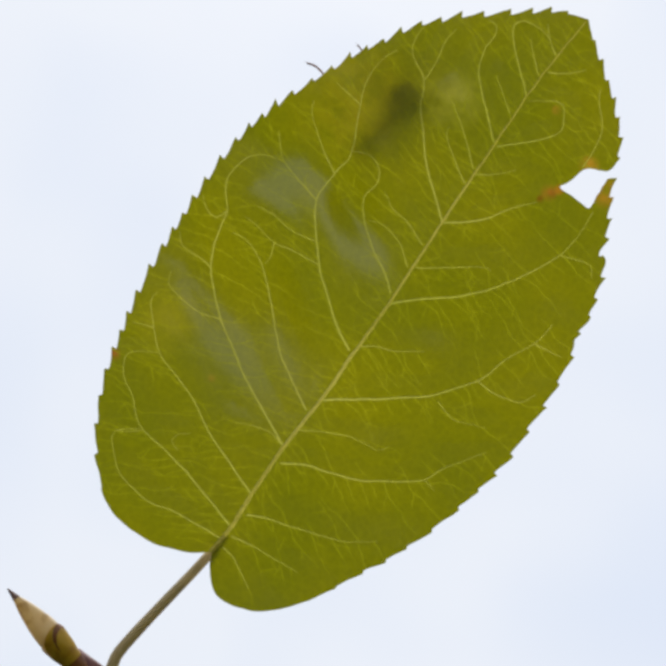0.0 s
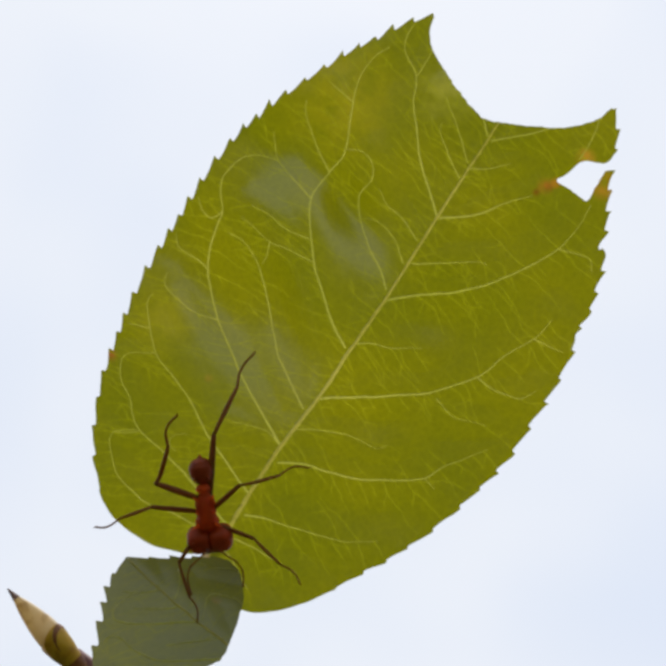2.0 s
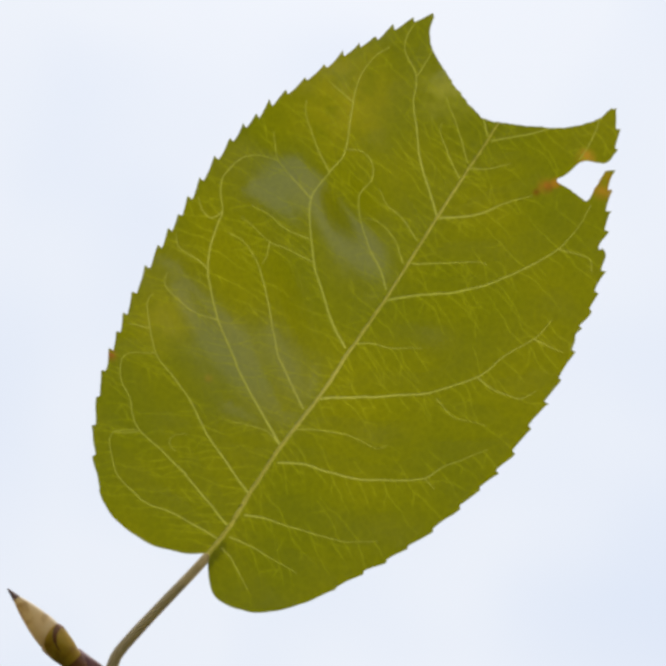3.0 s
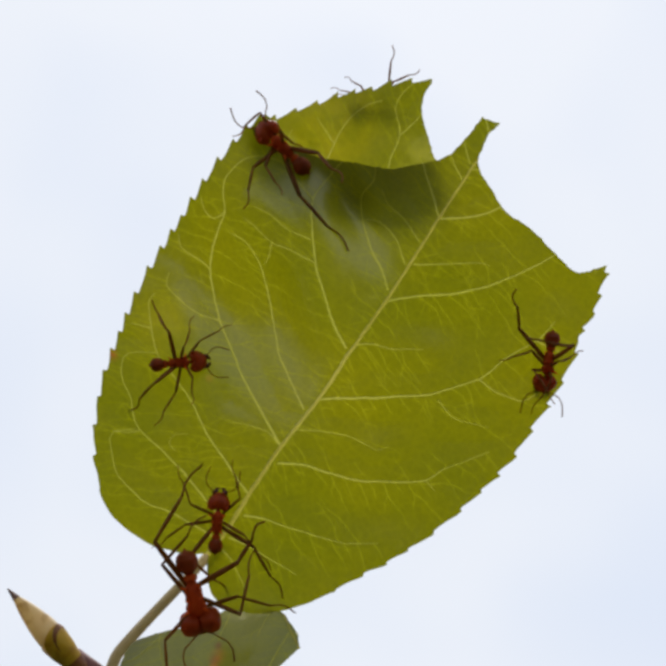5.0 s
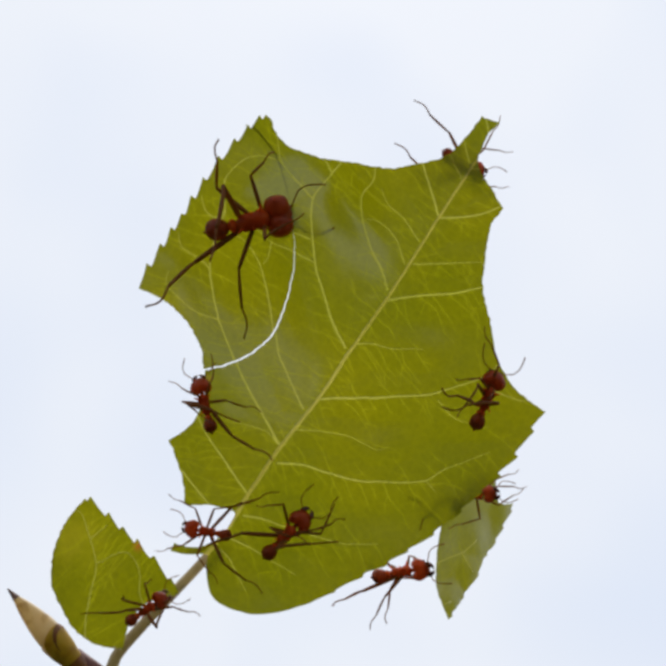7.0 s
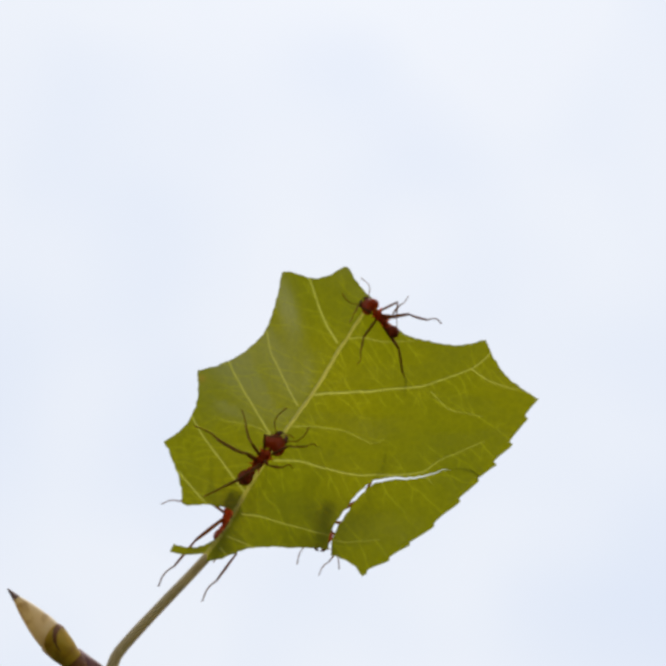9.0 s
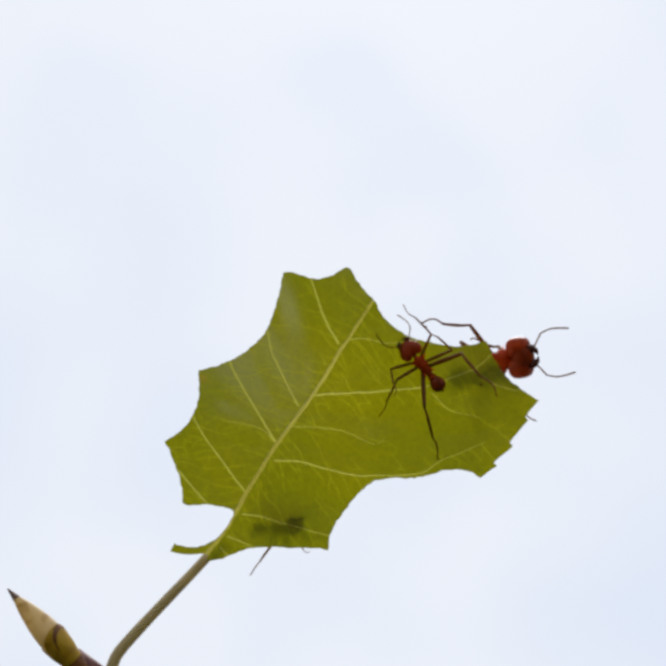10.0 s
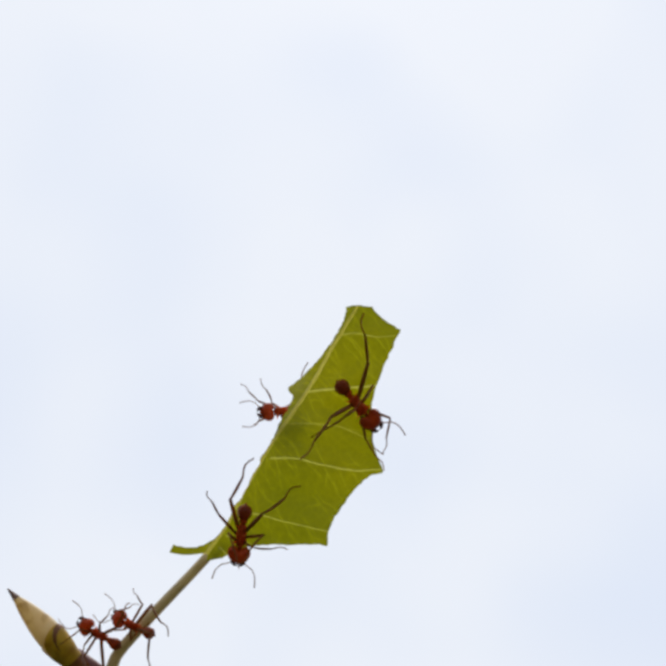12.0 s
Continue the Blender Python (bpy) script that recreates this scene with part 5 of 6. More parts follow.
track("worker", 0.8, [(0, -33.9, -60.3, 0.25, 90, 0), (5.8, -29, -55.4, 0.25, 90, 0), (5.9, -24, -42.5, 0.25, 60, 0), (6, -25, -20.8, -1.2, 100, 1), (6.1, -29, -43, 0.25, -90, 0), (6.4, -24, -40.5, 0.25, 60, 0), (6.5, -15.2, -28.3, 0.25, -95, 0), (6.6, -18.4, -23.6, -1.2, 100, 1), (6.7, -27, -37.5, 0.25, 60, 0), (6.9, -35.9, -30.6, 0.25, -20, 0), (7, -14.3, -22.8, 0.25, 170, 0), (7.1, -33, -31.6, 0.25, 40, 0), (7.2, -26.3, -36.5, 0.25, 65, 0), (7.4, -27, -43, 0.25, -90, 0), (11.5, -24, -48.4, 0.25, 60, 0), (11.8, -24, -42.5, 0.25, 60, 0), (12, -27.2, -35.3, 0.25, 150, 0)])
track("worker", 0.8, [(0, -27, -60, 0.25, 90, 0), (6.35, -27, -60, 0.25, 90, 0), (6.45, -14.45, -6.4, -1.2, 178, 1), (6.5, -14.45, -6.4, -1.2, 180, 1), (6.58, -14.5, -6.6, -1.2, 184, 1), (6.7, -27, -60, 0.25, 90, 0), (6.92, 15.8, -20.2, -1.2, 10, 1), (7, 16.6, -19.2, -1.2, 8, 1), (7.1, 15, -25, -1.2, 60, 1), (7.25, -27, -60, 0.25, -90, 0)])
trip("tip", (22.80, 30.70), [(1.45, 22.2, 30.4, -1.2, 0, 0, 0), (1.5, 19.7, 24.8, -3.6, -31, 0, 0), (1.6, 5.9, 10.4, -3, -100, 0, 0), (1.7, -23.1, -9, -3, -190, 0, 0), (1.8, -26.6, -35.7, -2, -212, 0, 0), (1.9, -15.8, -37.6, 2, -232, 0, 0), (2, -17, -29.6, 15, -286, -50, 14), (2.1, 3.7, -35.4, 6, -250, 0, 50), (2.2, -4.1, -50.2, 2, -240, 0, 0), (2.4, -19.2, -70.8, 0, -240, 0, 0)])
trip("shoulder", (26.47, 16.08), [(4.3, 25.5, 16.3, -1, -10, 0, 0), (4.8, 20.8, -8.9, -2, -75, 0, 0), (4.9, -8.1, -35.3, 2, -120, 0, 60), (5, -14, -34.8, 8, -125, -50, 0), (5.1, -15.2, -52.3, 10, -200, 0, 0), (5.4, -24.2, -70.8, 0, -200, 0, 0)])
trip("crown", (2.60, 27.43), [(4.6, -0.1, 0.15, 0.1, 1), (4.8, -0.25, 0.35, 0.3, 2.6), (4.9, 2, 25.9, 1.5, -4, 0, -6), (5, -0.5, 23.6, -2.6, -14, 0, -4), (5.1, -8.4, 8.6, 1.5, -95, 0, 0), (5.2, -27.4, 4.9, 3, -110, 70, 0), (5.3, -8.4, -10.9, 10, 160, 30, 0), (5.35, -14.6, -27.2, 6, 190, 0, 0), (5.4, -23.6, -51.9, 4, 200, 0, 0), (5.6, -26.2, -75.8, 0, 200, 0, 0)])
trip("lobe", (-23.58, -17.70), [(5.15, -0.15, 0.1, 0, 0.7), (5.2, -0.3, 0, 0.2, 1.5), (5.3, -20.4, -20, -1.5, -20, 0, 35), (5.38, -19, -35.3, 2, -60, 0, 0), (5.42, -22.4, -52.6, 2, -60, 0, 0), (5.6, -26.2, -75.8, 0, -60, 0, 0)])
trip("flank", (-20.17, -3.69), [(5.35, -0.05, -0.02, 0, 0.35), (5.7, -0.1, -0.05, 0.05, 0.7), (5.8, -18.9, -16.5, -1.8, -20, 0, 0), (5.9, -20.1, -21.2, -1, -30, 0, 80), (6, -19.4, -20.7, -0.5, -12, 0, 60), (6.2, -20, -21.4, -0.5, -10, 0, 75), (6.4, -20, -21.5, -0.5, -8, 0, 66), (6.5, -18.9, -21.1, -0.5, -5, 0, 82), (6.6, -19.7, -22, -0.5, -8, 0, 70), (6.7, -20.2, -21.1, -0.5, -10, 0, 60), (6.8, -20.7, -23.1, 0, 10, 0, 20), (6.9, -23.9, -35.3, 2, -60, 0, 0), (7, -27, -28.1, 1, -25, 0, 180), (7.08, -26.7, -42.5, 3, -128, 0, 0), (7.15, -27.7, -58.3, 0, -128, 0, 0), (7.5, -27.7, -75.8, 0, -128, 0, 0)])
trip("scrap", (-15.04, -22.81), [(6.4, -0.1, -0.1, 0, -3), (6.5, -16.5, -35.5, 1.5, -100, 0, 20), (6.6, -22.6, -45.5, 1, -120, 0, 0), (6.8, -26.7, -70.8, 0, -120, 0, 0)])
trip("cheek", (24.75, 1.97), [(6, 0, 0, 0, -0.1), (6.4, 0.03, -0.07, 0, -0.9), (6.5, 0.05, -0.12, 0, -1.3), (6.6, 0.05, -0.15, 0, -1.5), (6.7, 0.15, -0.15, 0, -2), (6.8, 0.55, -0.2, 0.1, -3.5), (6.9, 25.1, 0, 1.5, -30, 0, 30), (7, 19.6, -24.6, -8, -22, 0, 42), (7.1, 10.9, -43.9, -2, -60, 0, 0), (7.2, 5.9, -61.6, -2, -60, 0, 0), (7.5, -4.2, -75.8, 0, -60, 0, 0)])
trip("brow", (-13.21, 11.18), [(6.65, 0, 0.03, 0, -0.2), (6.8, 0.03, 0.07, 0, -0.5), (7, -0.02, 0.14, 0.02, -0.85), (7.1, -0.5, 0.15, 0.2, -2.1), (7.2, -1.7, 0.3, 0.5, -4.5), (7.5, -17.7, -0.8, 4, 30, 0, 0), (7.8, -21, -29.8, 5, 60, 0, 0), (8, -23.7, -52.3, 3, 60, 0, 0), (8.4, -24.2, -75.8, 0, 60, 0, 0)])
trip("chin", (0.78, -28.85), [(7.9, 0, -0.1, 0, -1), (8.1, -1, -2.5, 0, -8), (8.3, -4.1, -37.8, 2, -40, 0, 0), (8.5, -14, -55.1, 2, -80, 0, 0), (8.7, -24.2, -75.8, 0, -80, 0, 0)])
trip("upper", (6.50, 10.81), [(8.6, -0.05, 0.05, 0, 0.3), (8.8, -0.1, 0.1, 0, 0.8), (8.9, 2.8, 9.6, 1, 8, 0, 0), (8.95, 0.8, -19.7, 8, -30, 30, 0), (9, -3.9, -54.6, 10, -60, 60, 0), (9.3, -14.2, -75.8, 0, -60, 60, 0)])
trip("corner", (8.63, -21.99), [(8.5, 0.05, -0.05, 0, 0.4), (8.8, 0.07, -0.08, 0, 0.9), (9, 0.18, -0.2, 0.1, 2.1), (9.1, 0.38, -0.4, 0.2, 4.3), (9.2, 1.1, -1.4, 0.5, 8), (9.3, 1.5, -1.3, 0.5, 10), (9.4, 8.9, -19.5, -1.5, -20, 0, 0), (9.5, 26.5, -8.8, 1.5, -97, -20, 46), (9.6, -10.8, -14.1, 5, -150, 0, 0), (9.7, -18.8, -41, 3, -170, 0, 0), (9.8, -24.2, -60.8, 0, -170, 0, 0)])
trip("window", (-4.96, -0.74), [(10.2, 0, 0, 0, -0.2), (10.3, -0.05, 0.1, 0, 0.8), (10.4, -17.9, -21.8, -2, -60, -20, 50), (10.5, -12.7, -26.2, -1.2, 78, 4, 78), (10.6, -21.8, -43.6, -1, -120, 0, 0), (10.8, -26.7, -70.8, 0, -120, 0, 0)])
trip("right", (14.73, -9.75), [(10.35, 0.05, 0.03, 0, 0.3), (10.5, 0.04, 0, 0.03, 0.6), (10.7, 0.2, 0.13, 0, 1.4), (10.8, 0.5, 0.32, 0.1, 3.5), (10.9, 13, -9, 0.8, 4, 0, 42), (11, 1, -20.3, -5, 0, 0, 0), (11.08, -14.4, -46.4, -2, -60, 0, 0), (11.2, -21.7, -65.8, 0, -60, 0, 0)])
trip("nib", (3.04, 3.76), [(11.15, -0.25, 0, 0.2, 5), (11.2, -11.8, -7, 2, 60, 30, 0), (11.3, -9.6, -19.5, 2, 100, 0, 0), (11.4, -21.4, -45.2, 2, 140, 0, 0), (11.6, -26.7, -65.8, 0, 140, 0, 0)])
trip("bite", (-12.60, -16.93), [(11, 0, 0, 0, 0), (11.05, -0.25, -0.5, -0.5, -10), (11.1, -19.3, -46.1, -1, -90, 0, 0), (11.3, -26.7, -65.8, 0, -90, 0, 0)])
trip("wing", (-9.21, -9.09), [(11.7, -0.05, 0.05, 0, 0.4), (11.8, -14, -20.5, 2, 50, 0, 0), (11.88, -23.9, -47.7, 2, 90, 0, 0), (12, -26.7, -65.8, 0, 90, 0, 0)])
feet(4, 5, (2, 21.05, 1.95, 20.8, 4.2), (1, 22.8, -1.8, 20.4, -1.95), (0, 22.8, -4.3, 21.9, -6.2), (2, 27.55, -0.3, 28.05, 1.2), (1, 27.3, -3.3, 27.55, -4.55), (0, 26.05, -6.05, 26.3, -7.3))
feet(4, 7, (0, 20.3, -3.3, 18.3, -0.3), (1, 16.3, -6, 15.3, -6.3), (2, 15.8, -8.6, 13.8, -8.6), (0, 16.8, -5.3, 15.8, -4.8), (1, 19.8, -6.8, 20.3, -7.8), (2, 19.3, -9.8, 19.8, -10.8))
feet(6, 7, (2, 3.3, -31.1, 1.3, -31.3), (1, 5.5, -31.3, 4.8, -34), (0, 9.3, -30.1, 9.6, -31.3), (2, 6.8, -27.3, 7.3, -26.3), (0, 10.1, -26.8, 10.1, -25.3), (1, 7.3, -30.6, 6.4, -33.3))
feet(9, 7, (2, -24.7, -32.8, -27.7, -35.8), (1, -24.2, -29.3, -26.1, -30.8), (0, -22.7, -28.1, -20.7, -29.3), (0, -18.2, -30.8, -16.9, -30.3), (1, -17.7, -32.5, -15.4, -33.3), (2, -19.9, -34.8, -18.9, -35.3))
feet(2, 7, (0, -14.2, -5.8, -11.9, -5), (1, -12.2, -8.6, -8.8, -10.7), (2, -11.2, -12.6, -7.8, -15.2), (0, -16.4, -7.8, -17.4, -8.3), (1, -17.9, -9.3, -18.3, -10.3), (2, -17.2, -10.3, -17.7, -11.3))
feet(3, 6, (2, -15.4, -21.1, -14.2, -18.6), (1, -13.2, -20.8, -11.7, -21.6), (0, -11.2, -22.3, -9.4, -21.3), (2, -17.4, -23.8, -17.9, -23.1), (1, -16.7, -25.3, -17.2, -25.8), (0, -13.2, -25.8, -13.2, -26.3))
feet(9, 6, (0, -13.4, -32.8, -12.2, -34.9), (2, -17.2, -34.3, -16.3, -35.2), (1, -15.7, -30.3, -14.7, -30.8), (2, -17.7, -32.8, -18.9, -32.8), (0, -13.2, -30.8, -12.7, -32.3), (1, -14.2, -33.8, -12.7, -34.8))
feet(3, 5.5, (1, -15.2, -19.1, -15.6, -20.8), (0, -13.2, -19.3, -13.7, -18.8), (2, -14.7, -20.1, -15.7, -19.8), (0, -10.9, -18.3, -10.2, -19.8), (1, -12.7, -24.8, -11.7, -24.6), (2, -14.2, -24.6, -13.2, -24.3))
feet(6, 5.5, (2, 22.6, 1.9, 21.1, 0.2), (1, 22.6, 4, 20.3, 5.5), (0, 23.3, 6.2, 22.4, 6.7), (0, 27.8, 6.2, 28.8, 6.2), (1, 26.8, 4, 29.3, 3), (2, 25.6, 3.2, 26.3, 1.7))
feet(8, 5.5, (2, 25.05, -15.05, 21.4, -15.05), (1, 25.55, -12.7, 24.8, -11.55), (0, 27.55, -9.8, 25.8, -9.7))
feet(7, 9, (0, -7.5, -11.8, -6.7, -11.3), (1, -10.4, -13.3, -12.8, -11.9), (2, -11.2, -14.8, -13.6, -16.2), (0, -4.7, -14.1, -1.3, -14.4), (1, -7.2, -16.3, -5.2, -18.8), (2, -9.9, -17.3, -10.2, -21.8))
feet(8, 9, (1, 6.5, 3.5, 6.7, 4.2), (2, 9.1, 2.5, 12.1, -1.1), (0, 8.1, 3.5, 7.3, 1.2), (2, 8.1, -3.3, 9.2, -8.1), (1, 3, -0.8, 2.8, -3), (0, 2.5, 2.5, 1.8, 2.5))
feet(6, 11.5, (0, -11.7, -28.3, -10.3, -30.1), (1, -11.9, -30.6, -11.2, -29.8), (2, -14.7, -34.3, -14.3, -36.7), (2, -16.7, -35.3, -17.1, -37), (1, -17.7, -31.8, -18.4, -34.3), (0, -13.2, -26.8, -13.7, -26.3))
feet(9, 11.5, (0, -19.2, -21.6, -17.7, -22.6), (1, -20.9, -22.6, -19.7, -23.8), (2, -20.9, -26.8, -21.3, -27.3), (2, -20.2, -28.1, -18.9, -29.1), (1, -16.2, -25.8, -15.7, -30.6), (0, -16.7, -22.8, -15.7, -24.3))
feet(8, 11.5, (2, -8.7, -0.8, -12.7, -5.5), (2, -8.4, -5.3, -7.7, -7.5), (1, -5.2, -5.3, -4.7, -6), (1, -6.2, -2.3, -7.2, -4.3), (0, -1.7, -2.3, 0.3, -0.8), (0, -1.2, -4.8, -0.7, -4.8))
feet(6, 12, (2, -12.2, -19.3, -11.2, -16.3), (1, -13.9, -20.8, -14.7, -19.8), (0, -13.2, -23.8, -13.7, -25.3), (2, -7.2, -21.8, -2.5, -20.6), (1, -7.7, -24.3, -8.2, -26.3), (0, -9.2, -25.8, -8.2, -27.3))
feet(8, 12, (0, -9.7, -7.3, -11.8, -5.5), (1, -7.2, -7.3, -6.7, -7.3), (0, -8.7, -11.3, -9.2, -12.3), (2, -4.2, -7.8, -3.2, -8.3))
feet(9, 12, (0, -25.2, -32.3, -24.7, -31.8), (1, -22.7, -31.8, -23.2, -31.3), (2, -20.4, -32.8, -20.2, -33.8), (2, -20.9, -35.3, -20.4, -38.3), (1, -23.2, -36.3, -22.7, -37.3), (0, -24.9, -35.3, -25.4, -35.8))
feet(10, 12, (0, -29.7, -34.3, -31.7, -37.3), (0, -29.2, -36.8, -30.2, -38.8), (1, -27.2, -33.8, -26.7, -32.8), (2, -25.2, -34.3, -24.2, -33.3))
feet(2, 9.5, (0, -22.8, -28.55, -20.2, -30.3), (1, -26.6, -29.7, -24.3, -31.05), (2, -26.45, -35.8, -26.1, -37.05), (0, -21.95, -32.8, -22.7, -34.05), (1, -24.2, -34.3, -23.8, -35.3), (2, -25.7, -36.3, -24.95, -36.8))
feet(8, 10.5, (0, -19.2, -9.3, -16.7, -10.1), (1, -22.2, -14.3, -19.2, -15.3), (2, -22.7, -18.1, -20.2, -19.1))
feet(8, 5, (2, 8.3, 30.7, 10.1, 31.2), (2, 6.8, 31.2, 7.3, 34), (1, 3.3, 30.9, 2, 29.7), (0, 0.8, 30.9, -0.5, 29.2), (1, 7.3, 26.2, 8.8, 24.7), (0, 3.3, 25.7, 2.3, 24.7))
feet(2, 10.5, (2, -30.9, -30.6, -30.4, -34.3), (2, -32.7, -34, -30.9, -34.8), (1, -34.2, -29.3, -33.5, -32.8), (1, -34.7, -33.3, -33.7, -34.3), (0, -37.2, -30.3, -37.7, -32.8), (0, -36.2, -33.3, -36.7, -32.3))
feet(5, 10, (1, 16.3, 1.4, 10.1, -0.8), (0, 19.1, -0.8, 18.3, -3.3), (0, 21.3, -6.3, 24.1, -6), (2, 14.6, -0.3, 18.3, -5.8), (2, 14.8, -5.8, 12.8, -7.3), (1, 18.3, -6.8, 20.3, -7.3))
feet(0, 1.5, (0, 8.8, 36.7, 6.4, 32.2), (0, 19.1, 38.5, 17.1, 35.2), (1, 11.3, 33.2, 9.8, 30.2), (1, 17.3, 32.7, 18.8, 29.7), (2, 12.3, 30.2, 10.8, 25.2), (2, 16.8, 29.7, 18.8, 25.7))
feet(8, 10, (2, -7.2, -25.1, -11.2, -26.9), (1, -4.7, -24.8, -3.3, -25.3), (0, -3.2, -22.8, -1.7, -22.8), (2, -8.2, -19.8, -10.2, -19.3), (1, -6.2, -18.8, -6.7, -16.8), (0, -4.2, -19.8, -3.2, -18.3))
feet(0, 0.5, (2, 34.8, 27.7, 30.4, 35.9), (2, 33.8, 18.2, 30.3, 17.2), (1, 27.3, 28.7, 25.3, 31.7), (0, 23.3, 27.7, 20.3, 28.2), (1, 27.3, 20.7, 25.3, 19.2), (0, 23.3, 21.2, 20.8, 22.2))
feet(0, 0.3, (2, 36.8, 27.7, 32.4, 35.9), (2, 35.3, 18.2, 32.8, 15.7), (1, 29.3, 28.7, 27.3, 31.7), (0, 25.3, 27.7, 22.3, 28.2), (1, 29.3, 20.7, 27.3, 19.2), (0, 25.3, 21.2, 22.8, 22.2))
feet(0, 1, (2, 28.8, 30.2, 27.3, 33.7), (2, 29.8, 20.7, 28.3, 17.2), (1, 23.8, 29.2, 21.8, 31.7), (0, 19.8, 28.7, 17.3, 29.2), (1, 23.8, 20.7, 21.8, 19.2), (0, 19.8, 21.7, 17.3, 22.2))
feet(0, 0.7, (2, 28.8, 30.2, 27.3, 33.7), (2, 29.8, 20.7, 28.3, 17.2), (1, 23.8, 29.2, 21.8, 31.7), (0, 19.8, 28.7, 17.3, 29.2), (1, 23.8, 20.7, 21.8, 19.2), (0, 19.8, 21.7, 17.3, 22.2))
feet(0, 0, (0, 11.3, 27.7, 13.8, 27.7), (1, 8.8, 24.7, 10.8, 22.7), (2, 5.8, 22.2, 5.8, 18.2), (0, 7.3, 30.7, 8.3, 32.7), (1, 3.8, 28.7, 2.8, 29.7), (2, 0.8, 25.7, -1.2, 26.7))
feet(0, 2, (1, -23.7, -20.3, -25.6, -22.2), (2, -21.4, -17.1, -23.2, -12.8), (0, -9.2, -24.8, -4.7, -28.7), (1, -10.9, -17.3, -2.2, -17.3), (2, -14.3, -10.8, -9.7, -2.2))
feet(0, 5, (2, -24.7, -25.1, -15.9, -16.1), (1, -21.7, -24.8, -15.4, -21.8), (2, -11.2, -26.3, -8.8, -24.8), (1, -10.6, -32.3, -9.7, -26.3))
feet(5, 6.5, (2, -10.2, 8.2, -6.2, 14.95), (1, -9.2, 3.45, -2.7, 7.7), (0, -11.2, -0.55, -8.45, -0.3), (2, -20.95, 7.6, -18.8, 12.45), (1, -21.8, 2.3, -22.2, 7.2), (0, -17.7, -0.8, -19.05, -2.3))
feet(5, 6.4, (2, -10.7, 11.2, -7.2, 17.2), (1, -9.2, 4.2, -2.2, 7.2), (2, -21.2, 7.2, -19.2, 12.2), (1, -20.7, 4.2, -22.2, 7.2))
feet(5, 6.6, (2, -10.7, 8.2, -6.2, 15.2), (1, -8.7, 4.2, -2.5, 7.2), (2, -20.7, 7.2, -19.2, 12.7), (1, -21.7, 2.2, -22.2, 7.2))
feet(5, 7, (2, -14.8, 16.6, -16.1, 16.85), (1, -12.3, 18.2, -13.8, 20.7), (0, -8.8, 18.6, -7.8, 20.55), (2, -17.7, 7.2, -20.7, 4.2), (1, -11.4, 5.2, -10.95, -2.9), (0, -7.2, 10.3, -4.55, 10.3))
feet(5, 7.2, (2, -17.7, 11.2, -18.2, 0.7), (1, -16.7, 21.2, -16.9, 17.7), (0, -13.7, 23.7, -13.2, 22.7), (2, -4.7, 12.2, 1.1, 3.2), (1, -5.2, 17.2, 1.3, 12.9))
feet(5, 8.8, (2, 5.3, 13.9, 6, 16.2), (1, 4, 10.4, 0.8, 14.4), (0, 3.8, 9.4, 2.8, 9.7), (2, 15.8, 6, 17.3, 9.2), (1, 11.4, 1.7, 17.3, 5.5))
feet(5, 6, (2, -29.8, -34.7, -26.1, -38.4), (1, -28.6, -24.4, -31.8, -33.9), (2, -22.7, -30.05, -19.45, -32.8), (1, -21.45, -28.05, -20.45, -26.9), (0, -22.7, -25.55, -21.1, -25.95), (0, -27.2, -25.8, -26.1, -27.55))
feet(5, 11, (0, -0.95, -0.3, -2.8, 1.7), (1, -5.2, -0.2, -2.95, -4.4), (2, -6.45, -8.9, -5.95, -17.3), (0, 5.05, -0.3, 7.3, 0.1), (1, 5.55, -3.55, 7.05, -4.9), (2, 5.55, -10.55, 7.55, -16.05))
feet(5, 11.5, (2, 10.1, -6, 7.3, -3.3), (1, 10.6, -9.6, 4, -5), (0, 8.9, -16.7, 6.3, -16.6))
feet(1, 5, (2, -5.3, 15.7, 1.55, 9.95), (2, -1.2, 20.05, 1.3, 19.7), (1, -9.45, 19.2, -10.6, 15.95), (1, -5.2, 24.2, -5.3, 22.45), (0, -7.95, 19.2, -7.05, 16.95), (0, -8.95, 26.1, -10.7, 24.2))
feet(1, 4.8, (2, -0.7, 17.2, 2.2, 9.6), (1, -2.5, 19.7, -2.5, 13.2), (2, 4.8, 24.4, 12.8, 25.4), (1, -2.5, 26.7, 0.8, 30.4), (0, -4.7, 20.7, -3.5, 19.7), (0, -4.5, 24.7, -4.7, 26.2))
feet(2, 5, (2, -20.3, 0.1, -23.4, 2.1), (2, -21.7, -6, -26.1, -8.9), (1, -19.1, -7.5, -20.7, -10.8), (0, -16.7, -6, -16.4, -8.1), (1, -17.2, -1.6, -14.8, -1.4))
feet(2, 4.8, (2, -21.9, 0.9, -25.2, -3.3), (2, -19.9, -5.8, -21.7, -10.1), (1, -16.9, -4.8, -15.7, -6.5), (1, -18.7, 0.7, -17.2, 3.2))
feet(2, 5.5, (2, -19.6, -1.3, -20.8, 2.8), (2, -23.7, -7.8, -26.2, -6), (1, -17.2, -3.3, -16.2, -0.3), (1, -20.9, -8.3, -21.9, -9.3), (0, -19.6, -10.1, -19.3, -11.8), (0, -15.7, -5.8, -13.9, -6))
feet(2, 6, (2, -11.2, -5.8, -8.9, -4.4), (1, -10.4, -9.1, -7, -7.3), (0, -10.4, -10.8, -7.6, -11.1), (2, -16.2, -8.3, -17.9, -10.3), (1, -15.7, -11.3, -17.2, -12.3))
